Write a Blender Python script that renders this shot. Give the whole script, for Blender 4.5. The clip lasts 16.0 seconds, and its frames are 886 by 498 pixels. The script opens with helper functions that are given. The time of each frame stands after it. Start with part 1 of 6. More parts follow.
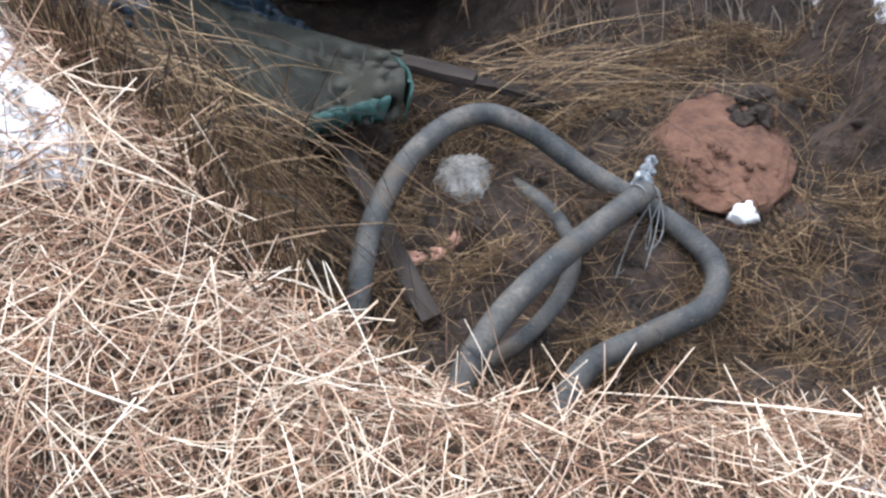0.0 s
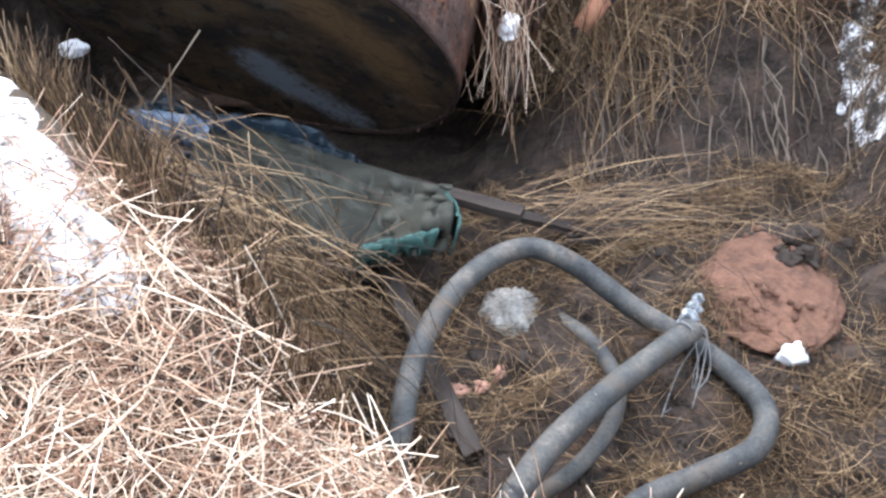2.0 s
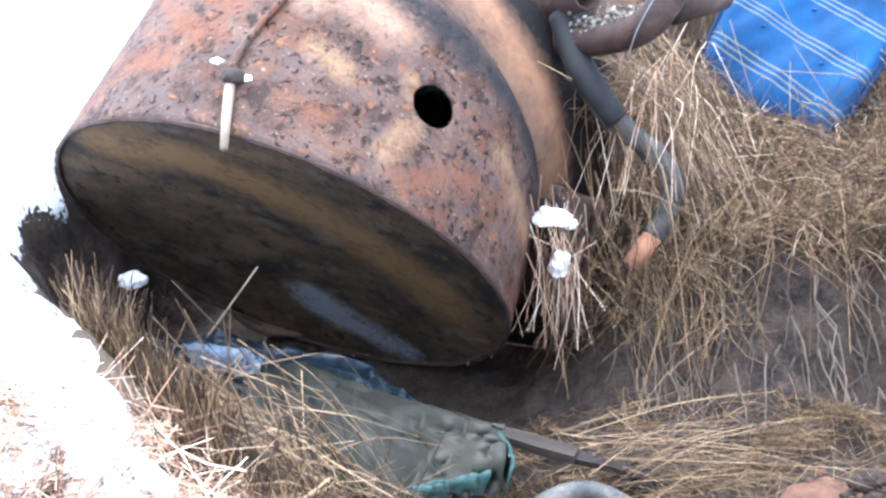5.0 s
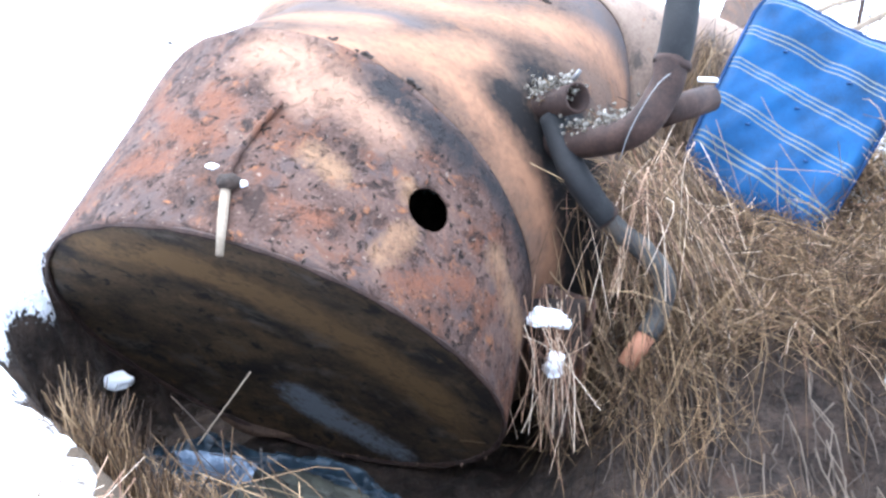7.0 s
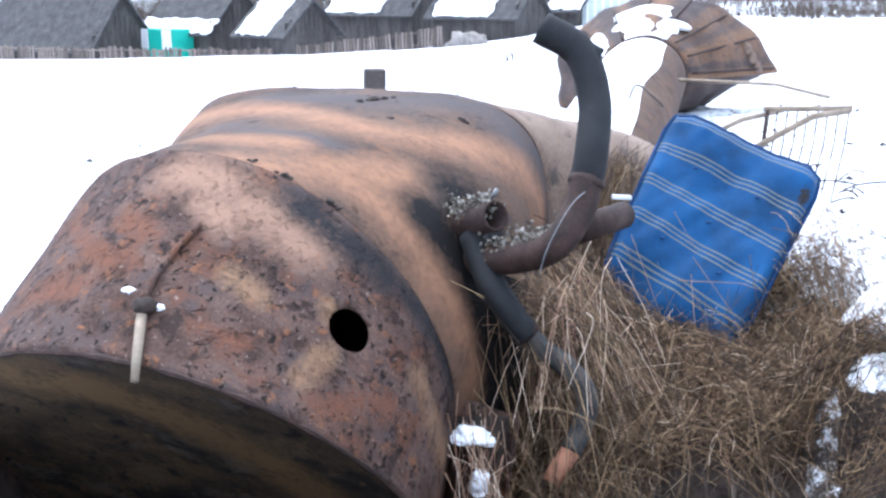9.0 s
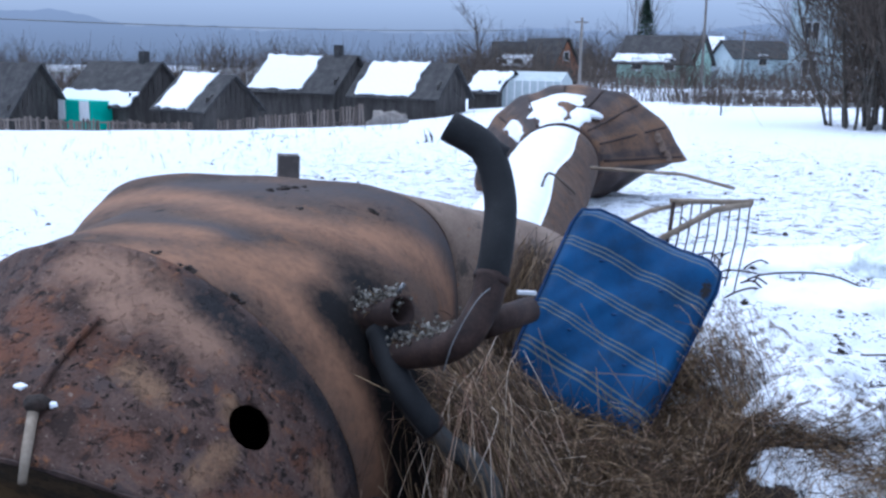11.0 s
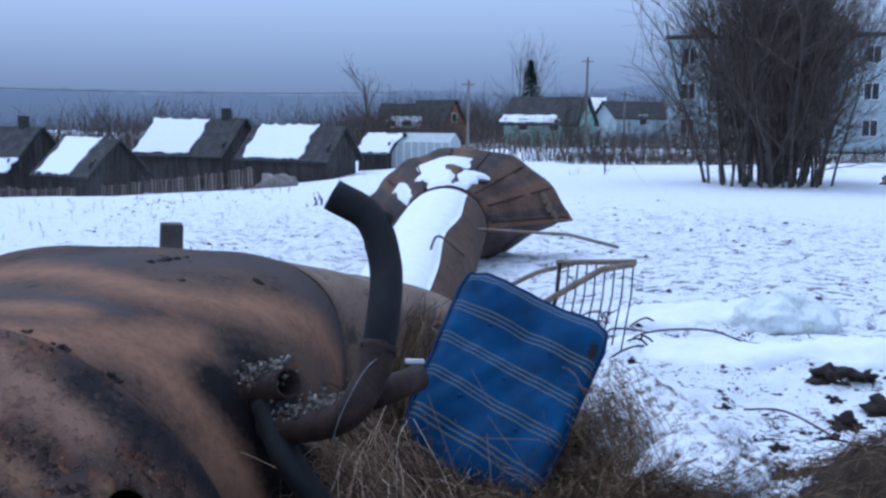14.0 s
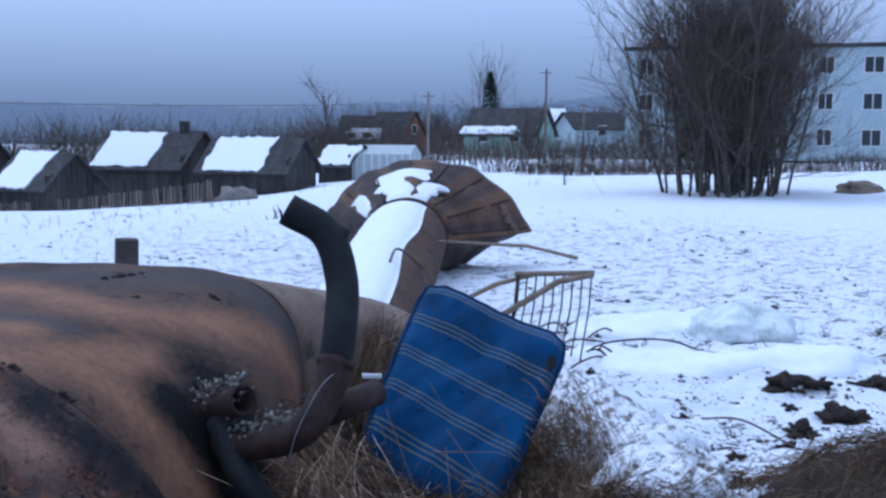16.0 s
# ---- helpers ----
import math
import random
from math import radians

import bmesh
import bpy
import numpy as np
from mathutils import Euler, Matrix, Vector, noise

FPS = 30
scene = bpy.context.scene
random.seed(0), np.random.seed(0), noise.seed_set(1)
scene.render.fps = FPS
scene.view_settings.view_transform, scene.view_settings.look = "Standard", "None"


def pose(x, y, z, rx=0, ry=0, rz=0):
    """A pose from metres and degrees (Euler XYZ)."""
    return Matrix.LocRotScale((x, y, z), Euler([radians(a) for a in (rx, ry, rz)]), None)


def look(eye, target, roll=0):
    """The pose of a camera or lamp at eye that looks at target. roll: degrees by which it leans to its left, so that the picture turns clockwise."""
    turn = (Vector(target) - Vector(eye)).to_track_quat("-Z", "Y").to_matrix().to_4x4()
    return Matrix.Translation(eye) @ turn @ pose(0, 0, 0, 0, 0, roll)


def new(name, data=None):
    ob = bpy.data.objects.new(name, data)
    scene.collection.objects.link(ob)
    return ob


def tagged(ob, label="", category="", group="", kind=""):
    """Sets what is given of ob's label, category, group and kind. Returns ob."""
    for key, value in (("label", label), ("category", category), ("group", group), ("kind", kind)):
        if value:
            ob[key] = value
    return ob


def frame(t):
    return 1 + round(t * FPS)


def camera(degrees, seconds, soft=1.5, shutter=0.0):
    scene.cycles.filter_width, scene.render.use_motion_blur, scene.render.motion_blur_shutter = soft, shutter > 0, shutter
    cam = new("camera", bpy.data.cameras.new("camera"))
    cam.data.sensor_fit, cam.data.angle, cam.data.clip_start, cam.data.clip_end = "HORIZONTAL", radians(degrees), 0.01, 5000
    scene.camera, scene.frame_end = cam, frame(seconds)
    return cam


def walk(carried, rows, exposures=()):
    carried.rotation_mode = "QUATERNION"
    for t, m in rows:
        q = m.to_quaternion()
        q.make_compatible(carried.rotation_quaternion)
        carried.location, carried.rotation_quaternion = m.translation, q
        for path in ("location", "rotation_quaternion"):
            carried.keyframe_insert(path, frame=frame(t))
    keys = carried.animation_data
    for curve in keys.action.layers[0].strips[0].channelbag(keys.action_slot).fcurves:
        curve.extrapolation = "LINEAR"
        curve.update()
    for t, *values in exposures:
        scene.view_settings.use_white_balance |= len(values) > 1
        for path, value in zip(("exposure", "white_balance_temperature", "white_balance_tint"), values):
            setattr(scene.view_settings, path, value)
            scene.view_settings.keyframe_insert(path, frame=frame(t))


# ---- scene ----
from mathutils.bvhtree import BVHTree

cam = camera(45.6, 16.0, soft=2.6)
PATH = [
    (0, (-0.0256, 0.0112, 0.9352), (-0.0464, 2.3376, -1.2616), 0.3),
    (0.5, (-0.024, 0.0048, 0.9368), (-0.0576, 2.3584, -1.2312), 0.2),
    (1, (-0.024, 0.0048, 0.9432), (-0.0848, 2.4016, -1.1752), 0.1),
    (1.5, (-0.0272, 0.008, 0.9464), (-0.1504, 2.4976, -1.0616), -0.3),
    (2, (-0.0304, 0.0112, 0.9528), (-0.192, 2.5808, -0.948), -0.3),
    (2.5, (-0.0272, 0.008, 0.956), (-0.24, 2.6448, -0.8456), -0.5),
    (3, (-0.0256, 0.008, 0.9592), (-0.2848, 2.7024, -0.748), -0.7),
    (3.5, (-0.0208, 0.0, 0.9656), (-0.3232, 2.7728, -0.6024), -0.7),
    (4, (-0.016, -0.0016, 0.972), (-0.344, 2.8272, -0.4872), -1.1),
    (4.2, (-0.0224, 0.0064, 0.9704), (-0.3552, 2.8496, -0.46), -1.0),
    (6.5, (-0.1184, 0.0832, 1.0472), (-0.3584, 3.0592, -0.1048), -1.0),
    (7, (-0.1248, 0.0816, 1.0472), (-0.368, 3.0784, -0.0504), -0.8),
    (7.5, (-0.1248, 0.0816, 1.0552), (-0.3744, 3.0944, 0.004), -0.8),
    (8, (-0.1216, 0.0864, 1.068), (-0.3264, 3.1264, 0.0904), -1.0),
    (8.5, (-0.12, 0.0864, 1.0728), (-0.2304, 3.1584, 0.1848), -0.7),
    (9, (-0.1072, 0.088, 1.0792), (-0.128, 3.1904, 0.2952), -0.5),
    (9.5, (-0.0944, 0.0848, 1.0952), (-0.0496, 3.2016, 0.372), -0.2),
    (10, (-0.0944, 0.096, 1.1112), (0.0048, 3.2288, 0.468), 0.2),
    (10.2, (-0.08, 0.088, 1.1208), (0.0336, 3.2256, 0.4984), 0.5),
    (12.3, (-0.0528, 0.1008, 1.1544), (0.352, 3.24, 0.6776), 0.5),
    (12.5, (-0.0544, 0.0976, 1.156), (0.36, 3.2368, 0.692), 0.4),
    (13, (-0.0512, 0.1104, 1.1592), (0.3936, 3.2496, 0.732), 0.6),
    (13.5, (-0.0432, 0.1216, 1.1592), (0.4448, 3.2608, 0.7688), 0.5),
    (14, (-0.032, 0.1184, 1.1704), (0.512, 3.2496, 0.7976), 0.6),
    (14.5, (-0.0208, 0.1232, 1.1736), (0.5648, 3.248, 0.8136), 0.7),
    (15, (-0.0224, 0.12, 1.1784), (0.5904, 3.2416, 0.828), 0.6),
    (15.5, (-0.016, 0.1264, 1.1768), (0.616, 3.2448, 0.844), 0.6),
    (16, (-0.0128, 0.12, 1.1784), (0.6464, 3.2336, 0.8408), 0.3),
]
walk(cam, [(t, look(eye, target, roll)) for t, eye, target, roll in PATH],
     [(0.0, 1.6, 5800, 10), (1.5, 1.9, 5800, 10), (3.0, 2.55, 5600, 10), (4.2, 2.8, 5500, 10), (7.0, 2.58, 5450, 10), (8.5, 1.95, 5450, 11),
      (10.2, 0.8, 5150, 11), (12.5, -0.2, 4800, 11), (16.0, -0.28, 4650, 14)])

# ---- world and light: flat overcast winter daylight ----
world = bpy.data.worlds.new("overcast")
scene.world = world
world.use_nodes = True
wn, wl = world.node_tree.nodes, world.node_tree.links
wn.clear()
w_out, w_mix = wn.new("ShaderNodeOutputWorld"), wn.new("ShaderNodeAddShader")
w_sky, w_bg1, w_bg2 = wn.new("ShaderNodeTexSky"), wn.new("ShaderNodeBackground"), wn.new("ShaderNodeBackground")
w_sky.sky_type, w_sky.sun_disc, w_sky.sun_elevation, w_sky.sun_rotation = "NISHITA", False, radians(59), radians(-42)
w_sky.dust_density, w_sky.air_density = 6.0, 1.0
w_co, w_sep, w_ramp = wn.new("ShaderNodeTexCoord"), wn.new("ShaderNodeSeparateXYZ"), wn.new("ShaderNodeValToRGB")
wl.new(w_co.outputs["Generated"], w_sep.inputs[0])
wl.new(w_sep.outputs["Z"], w_ramp.inputs[0])
for i, (p, c) in enumerate(((0.0, (0.3, 0.36, 0.46, 1)), (0.05, (0.5, 0.58, 0.71, 1)), (0.13, (0.9, 0.97, 1.09, 1)), (0.35, (0.68, 0.71, 0.76, 1)), (1.0, (1.95, 2.0, 2.06, 1)))):
    e = w_ramp.color_ramp.elements[i] if i < 2 else w_ramp.color_ramp.elements.new(p)
    e.position, e.color = p, c
wl.new(w_sky.outputs[0], w_bg1.inputs[0])
wl.new(w_ramp.outputs[0], w_bg2.inputs[0])
w_bg1.inputs[1].default_value, w_bg2.inputs[1].default_value = 0.03, 0.62
wl.new(w_bg1.outputs[0], w_mix.inputs[0])
wl.new(w_bg2.outputs[0], w_mix.inputs[1])
wl.new(w_mix.outputs[0], w_out.inputs[0])
sun = new("sun", bpy.data.lights.new("sun", "SUN"))
sun.data.energy, sun.data.angle, sun.data.color = 0.9, radians(25), (1.0, 0.97, 0.93)
sun.matrix_world = look((-5, 8, 11), (0, 2.5, 0))


# ---- materials ----
def material(name, colours, scale=8.0, rough=0.85, bump=0.3, fine=70.0, metal=0.0, spread=(0.3, 0.7), island=0.0, per_object=0.0, spec=0.35, stretch=(1, 1, 1), bump_size=0.01):
    """A rough surface: a ramp of colours over two scales of noise, with relief of both."""
    m = bpy.data.materials.new(name)
    m.use_nodes = True
    n, l = m.node_tree.nodes, m.node_tree.links
    b = n["Principled BSDF"]
    co, mp = n.new("ShaderNodeTexCoord"), n.new("ShaderNodeMapping")
    mp.inputs["Scale"].default_value = stretch
    l.new(co.outputs["Object"], mp.inputs[0])
    a, f = n.new("ShaderNodeTexNoise"), n.new("ShaderNodeTexNoise")
    a.inputs["Scale"].default_value, a.inputs["Detail"].default_value, a.inputs["Roughness"].default_value = scale, 8, 0.62
    f.inputs["Scale"].default_value, f.inputs["Detail"].default_value = fine, 4
    l.new(mp.outputs[0], a.inputs[0])
    l.new(mp.outputs[0], f.inputs[0])
    mix = n.new("ShaderNodeMath")
    mix.operation = "MULTIPLY_ADD"
    mix.inputs[1].default_value = 0.28
    l.new(f.outputs[0], mix.inputs[0])
    sc = n.new("ShaderNodeMath")
    sc.operation = "MULTIPLY"
    sc.inputs[1].default_value = 0.72
    l.new(a.outputs[0], sc.inputs[0])
    l.new(sc.outputs[0], mix.inputs[2])
    last = mix
    for amount, node, socket in ((island, "ShaderNodeNewGeometry", "Random Per Island"), (per_object, "ShaderNodeObjectInfo", "Random")):
        if amount:
            g, k = n.new(node), n.new("ShaderNodeMath")
            k.operation = "MULTIPLY_ADD"
            k.inputs[1].default_value = amount
            l.new(g.outputs[socket], k.inputs[0])
            off = n.new("ShaderNodeMath")
            off.operation = "SUBTRACT"
            off.inputs[1].default_value = amount / 2
            l.new(last.outputs[0], off.inputs[0])
            l.new(off.outputs[0], k.inputs[2])
            last = k
    ramp = n.new("ShaderNodeValToRGB")
    els = ramp.color_ramp.elements
    for i, c in enumerate(colours):
        p = spread[0] + (spread[1] - spread[0]) * i / max(1, len(colours) - 1)
        e = els[i] if i < 2 else els.new(p)
        e.position, e.color = p, (*c, 1)
    l.new(last.outputs[0], ramp.inputs[0])
    l.new(ramp.outputs[0], b.inputs["Base Color"])
    b.inputs["Roughness"].default_value, b.inputs["Metallic"].default_value, b.inputs["Specular IOR Level"].default_value = rough, metal, spec
    if bump:
        bp = n.new("ShaderNodeBump")
        bp.inputs["Strength"].default_value, bp.inputs["Distance"].default_value = bump, bump_size
        l.new(mix.outputs[0], bp.inputs["Height"])
        l.new(bp.outputs[0], b.inputs["Normal"])
    return m


def overlay(m, attribute, colour, low=0.45, high=0.55, scale=9.0, amount=0.5, rough=None):
    """Lays a second colour over a material where a mesh attribute, broken up by noise, is high."""
    n, l = m.node_tree.nodes, m.node_tree.links
    b = n["Principled BSDF"]
    at, no, co = n.new("ShaderNodeAttribute"), n.new("ShaderNodeTexNoise"), n.new("ShaderNodeTexCoord")
    at.attribute_name = attribute
    no.inputs["Scale"].default_value, no.inputs["Detail"].default_value, no.inputs["Roughness"].default_value, no.inputs["Distortion"].default_value = scale, 10, 0.72, 0.7
    l.new(co.outputs["Object"], no.inputs[0])
    n2, bl, sc, k = n.new("ShaderNodeTexNoise"), n.new("ShaderNodeMix"), n.new("ShaderNodeMath"), n.new("ShaderNodeMath")
    n2.inputs["Scale"].default_value, n2.inputs["Detail"].default_value = scale * 7, 5
    l.new(co.outputs["Object"], n2.inputs[0])
    bl.inputs["Factor"].default_value = 0.35
    l.new(no.outputs[0], bl.inputs["A"])
    l.new(n2.outputs[0], bl.inputs["B"])
    sc.operation, sc.inputs[1].default_value, sc.inputs[2].default_value = "MULTIPLY_ADD", 2 * amount, 1 - amount
    l.new(bl.outputs["Result"], sc.inputs[0])
    k.operation = "MULTIPLY"
    l.new(sc.outputs[0], k.inputs[0])
    l.new(at.outputs["Fac"], k.inputs[1])
    mr = n.new("ShaderNodeMapRange")
    mr.inputs[1].default_value, mr.inputs[2].default_value = low, high
    l.new(k.outputs[0], mr.inputs[0])
    mx = n.new("ShaderNodeMix")
    mx.data_type = "RGBA"
    l.new(mr.outputs[0], mx.inputs["Factor"])
    old = b.inputs["Base Color"].links[0].from_socket
    l.new(old, mx.inputs["A"])
    mx.inputs["B"].default_value = (*colour, 1)
    l.new(mx.outputs["Result"], b.inputs["Base Color"])
    return m


SNOW_C = (0.82, 0.85, 0.9)
M_GROUND = overlay(overlay(material("soil", [(0.006, 0.0045, 0.0035), (0.018, 0.012, 0.009), (0.045, 0.031, 0.023), (0.065, 0.038, 0.026)], 11, 0.9, 1.0, 60, bump_size=0.05),
                           "litter", (0.06, 0.043, 0.027), 0.4, 0.8, 30, 0.9), "snow", SNOW_C, 0.36, 0.48, 6, 2.6)
M_SNOW = material("snow", [(0.68, 0.72, 0.78), (0.84, 0.86, 0.9), (0.88, 0.9, 0.93)], 9, 0.6, 0.5, 90, spread=(0.25, 0.6), bump_size=0.02)
M_DIRTY_SNOW = material("dirty_snow", [(0.06, 0.045, 0.035), (0.3, 0.28, 0.26), (0.72, 0.74, 0.78), (0.84, 0.86, 0.9)], 16, 0.7, 0.9, 90, spread=(0.38, 0.56), bump_size=0.02)
M_OLD_SNOW = material("old_dirty_snow", [(0.02, 0.015, 0.012), (0.07, 0.055, 0.045), (0.4, 0.4, 0.41), (0.7, 0.72, 0.76)], 14, 0.7, 0.9, 90, spread=(0.44, 0.6), bump_size=0.02)
M_ICE = material("ice", [(0.36, 0.42, 0.38), (0.66, 0.71, 0.7), (0.84, 0.87, 0.9)], 5, 0.4, 0.4, 40, spec=0.5)
M_STRAW = material("straw", [(0.05, 0.028, 0.02), (0.26, 0.135, 0.082), (0.5, 0.34, 0.225), (0.75, 0.62, 0.48)], 3, 0.6, 0.0, 30, island=0.75, spread=(0.15, 0.85))
M_BLEACHED = material("bleached_straw", [(0.2, 0.11, 0.065), (0.42, 0.28, 0.185), (0.6, 0.47, 0.35), (0.78, 0.68, 0.55)], 3, 0.6, 0.0, 30, island=0.75, spread=(0.15, 0.85))
M_OLD_HAY = material("old_hay", [(0.009, 0.0055, 0.0035), (0.055, 0.031, 0.015), (0.145, 0.088, 0.042), (0.34, 0.235, 0.13)], 3, 0.7, 0.0, 30, island=0.7, spread=(0.15, 0.9))


def mottle(m, spots):
    """Lays sharp-edged blotches over a material: (colour, noise size, low, high, dents) each, the last on top."""
    n, l = m.node_tree.nodes, m.node_tree.links
    b = n["Principled BSDF"]
    co = n.new("ShaderNodeTexCoord")
    for k, (colour, size, low, high, dents) in enumerate(spots):
        no, mr, mx, mp = n.new("ShaderNodeTexNoise"), n.new("ShaderNodeMapRange"), n.new("ShaderNodeMix"), n.new("ShaderNodeMapping")
        mp.inputs["Location"].default_value = (3.7 * k, 1.9 * k, 5.3 * k)
        l.new(co.outputs["Object"], mp.inputs[0])
        l.new(mp.outputs[0], no.inputs[0])
        no.inputs["Scale"].default_value, no.inputs["Detail"].default_value, no.inputs["Roughness"].default_value, no.inputs["Distortion"].default_value = size, 7, 0.66, 0.4
        mr.inputs[1].default_value, mr.inputs[2].default_value = low, high
        l.new(no.outputs[0], mr.inputs[0])
        mx.data_type = "RGBA"
        l.new(mr.outputs[0], mx.inputs["Factor"])
        l.new(b.inputs["Base Color"].links[0].from_socket, mx.inputs["A"])
        mx.inputs["B"].default_value = (*colour, 1)
        l.new(mx.outputs["Result"], b.inputs["Base Color"])
        if dents:
            bp = n.new("ShaderNodeBump")
            bp.inputs["Strength"].default_value, bp.inputs["Distance"].default_value = abs(dents), 0.008
            bp.invert = dents < 0
            l.new(mr.outputs[0], bp.inputs["Height"])
            if b.inputs["Normal"].links:
                l.new(b.inputs["Normal"].links[0].from_socket, bp.inputs["Normal"])
            l.new(bp.outputs[0], b.inputs["Normal"])
    return m


M_RUST = mottle(material("rusty_steel", [(0.03, 0.019, 0.014), (0.06, 0.037, 0.026), (0.088, 0.054, 0.037), (0.112, 0.07, 0.047), (0.14, 0.094, 0.064)], 2.6, 0.82, 0.5, 85, spec=0.2, spread=(0.34, 0.66), bump_size=0.006),
                [((0.075, 0.055, 0.045), 2.2, 0.46, 0.66, 0), ((0.14, 0.072, 0.038), 7, 0.56, 0.7, 0), ((0.02, 0.013, 0.01), 11, 0.57, 0.68, -0.12), ((0.016, 0.01, 0.008), 42, 0.6, 0.66, -0.35)])
M_PALE_RUST = mottle(material("pale_rust", [(0.08, 0.055, 0.04), (0.16, 0.11, 0.08), (0.23, 0.17, 0.125)], 3.0, 0.7, 0.4, 70, spread=(0.32, 0.66), bump_size=0.006),
                     [((0.06, 0.045, 0.035), 5, 0.56, 0.66, 0), ((0.2, 0.1, 0.05), 14, 0.62, 0.7, 0)])
M_RUST_FRONT = mottle(material("flaking_rust", [(0.024, 0.014, 0.011), (0.05, 0.029, 0.022), (0.076, 0.046, 0.036), (0.095, 0.06, 0.048), (0.12, 0.076, 0.056)], 6.0, 0.84, 0.9, 95, spec=0.2, spread=(0.34, 0.66), bump_size=0.01),
                      [((0.1, 0.044, 0.025), 5.0, 0.5, 0.64, 0.1), ((0.17, 0.072, 0.032), 16, 0.57, 0.66, 0.25), ((0.068, 0.048, 0.043), 8, 0.53, 0.63, -0.15), ((0.03, 0.018, 0.014), 12, 0.54, 0.62, -0.4),
                       ((0.012, 0.008, 0.006), 34, 0.57, 0.63, -0.7), ((0.2, 0.15, 0.12), 60, 0.62, 0.68, 0.35)])
M_PLATE = mottle(material("dark_plate", [(0.008, 0.006, 0.005), (0.028, 0.019, 0.013), (0.06, 0.04, 0.022), (0.105, 0.068, 0.035), (0.095, 0.08, 0.062)], 3.0, 0.8, 0.5, 60, spread=(0.33, 0.68), stretch=(1, 1, 1.6), bump_size=0.006),
                 [((0.008, 0.007, 0.007), 3.2, 0.5, 0.64, 0), ((0.085, 0.07, 0.055), 4.5, 0.56, 0.66, 0), ((0.12, 0.075, 0.035), 7, 0.6, 0.68, 0), ((0.006, 0.005, 0.005), 12, 0.56, 0.64, -0.15)])
M_RUST_PIPE = material("brown_rusty_pipe", [(0.01, 0.0065, 0.006), (0.031, 0.017, 0.013), (0.065, 0.036, 0.026)], 14, 0.8, 0.5, 90)
M_RUST_TIP = material("bright_rust", [(0.22, 0.09, 0.05), (0.42, 0.2, 0.12)], 14, 0.8, 0.4, 90)
M_HOSE = material("grey_rubber", [(0.014, 0.015, 0.016), (0.034, 0.036, 0.037), (0.062, 0.06, 0.056), (0.12, 0.105, 0.088)], 9, 0.75, 0.3, 120, spread=(0.32, 0.66))
mottle(M_HOSE, [((0.07, 0.055, 0.042), 6, 0.54, 0.66, 0), ((0.02, 0.02, 0.022), 14, 0.58, 0.68, 0), ((0.16, 0.14, 0.12), 40, 0.64, 0.7, 0.2)])
M_BLACK_HOSE = material("black_rubber", [(0.004, 0.0045, 0.0055), (0.007, 0.0075, 0.009), (0.016, 0.017, 0.018)], 10, 0.75, 0.3, 120)
M_DARK = material("dark_wet_wood", [(0.007, 0.005, 0.004), (0.02, 0.014, 0.011), (0.045, 0.033, 0.026)], 6, 0.75, 0.6, 60, stretch=(1, 6, 6))
M_GREY_WOOD = material("weathered_wood", [(0.07, 0.06, 0.055), (0.16, 0.14, 0.125), (0.26, 0.235, 0.21)], 3, 0.85, 0.3, 30, per_object=0.3)
M_HOUSE = material("old_dark_planks", [(0.02, 0.018, 0.017), (0.055, 0.049, 0.045), (0.1, 0.09, 0.082)], 3, 0.9, 0.3, 30, stretch=(1, 1, 0.2))
M_FENCE = material("brown_fence_wood", [(0.07, 0.055, 0.047), (0.15, 0.12, 0.1), (0.22, 0.18, 0.155)], 3, 0.9, 0.2, 30, per_object=0.4)
M_PALE_WOOD = material("pale_wood", [(0.1, 0.078, 0.055), (0.21, 0.165, 0.12), (0.32, 0.265, 0.2)], 8, 0.8, 0.3, 60)
M_TARP = material("olive_tarp", [(0.011, 0.0115, 0.009), (0.024, 0.0245, 0.018), (0.045, 0.044, 0.033)], 5, 0.75, 0.35, 160)
M_TARP_EDGE = material("teal_lining", [(0.015, 0.045, 0.04), (0.045, 0.1, 0.09)], 9, 0.7, 0.3, 120)
M_BAG = material("dark_blue_film", [(0.004, 0.007, 0.011), (0.009, 0.017, 0.026), (0.03, 0.05, 0.07)], 9, 0.42, 0.8, 40, spec=0.3, bump_size=0.02)
M_CLAY = material("red_clay", [(0.035, 0.02, 0.014), (0.1, 0.05, 0.032), (0.15, 0.078, 0.05)], 16, 0.95, 1.0, 70, bump_size=0.02)
M_MUD = material("dark_mud", [(0.008, 0.006, 0.005), (0.024, 0.016, 0.012), (0.055, 0.037, 0.028)], 20, 0.85, 0.9, 60, bump_size=0.02)
M_BRICK = material("pink_brick", [(0.24, 0.12, 0.085), (0.4, 0.23, 0.17)], 14, 0.9, 0.5, 90)
M_RAG = material("grey_rag", [(0.07, 0.065, 0.055), (0.19, 0.18, 0.165), (0.3, 0.29, 0.27)], 30, 0.9, 0.6, 120)
M_FOAM = material("frosted_lagging", [(0.025, 0.02, 0.014), (0.1, 0.085, 0.065), (0.34, 0.32, 0.28)], 30, 0.9, 0.8, 120, spread=(0.32, 0.6))
M_WHITE = material("white_plaster", [(0.55, 0.55, 0.56), (0.8, 0.81, 0.83)], 14, 0.8, 0.4, 80)
M_FLAKE = material("rust_flake", [(0.012, 0.008, 0.006), (0.04, 0.024, 0.018), (0.09, 0.045, 0.027), (0.16, 0.1, 0.075)], 20, 0.85, 0.5, 90, island=0.7, spread=(0.2, 0.8))
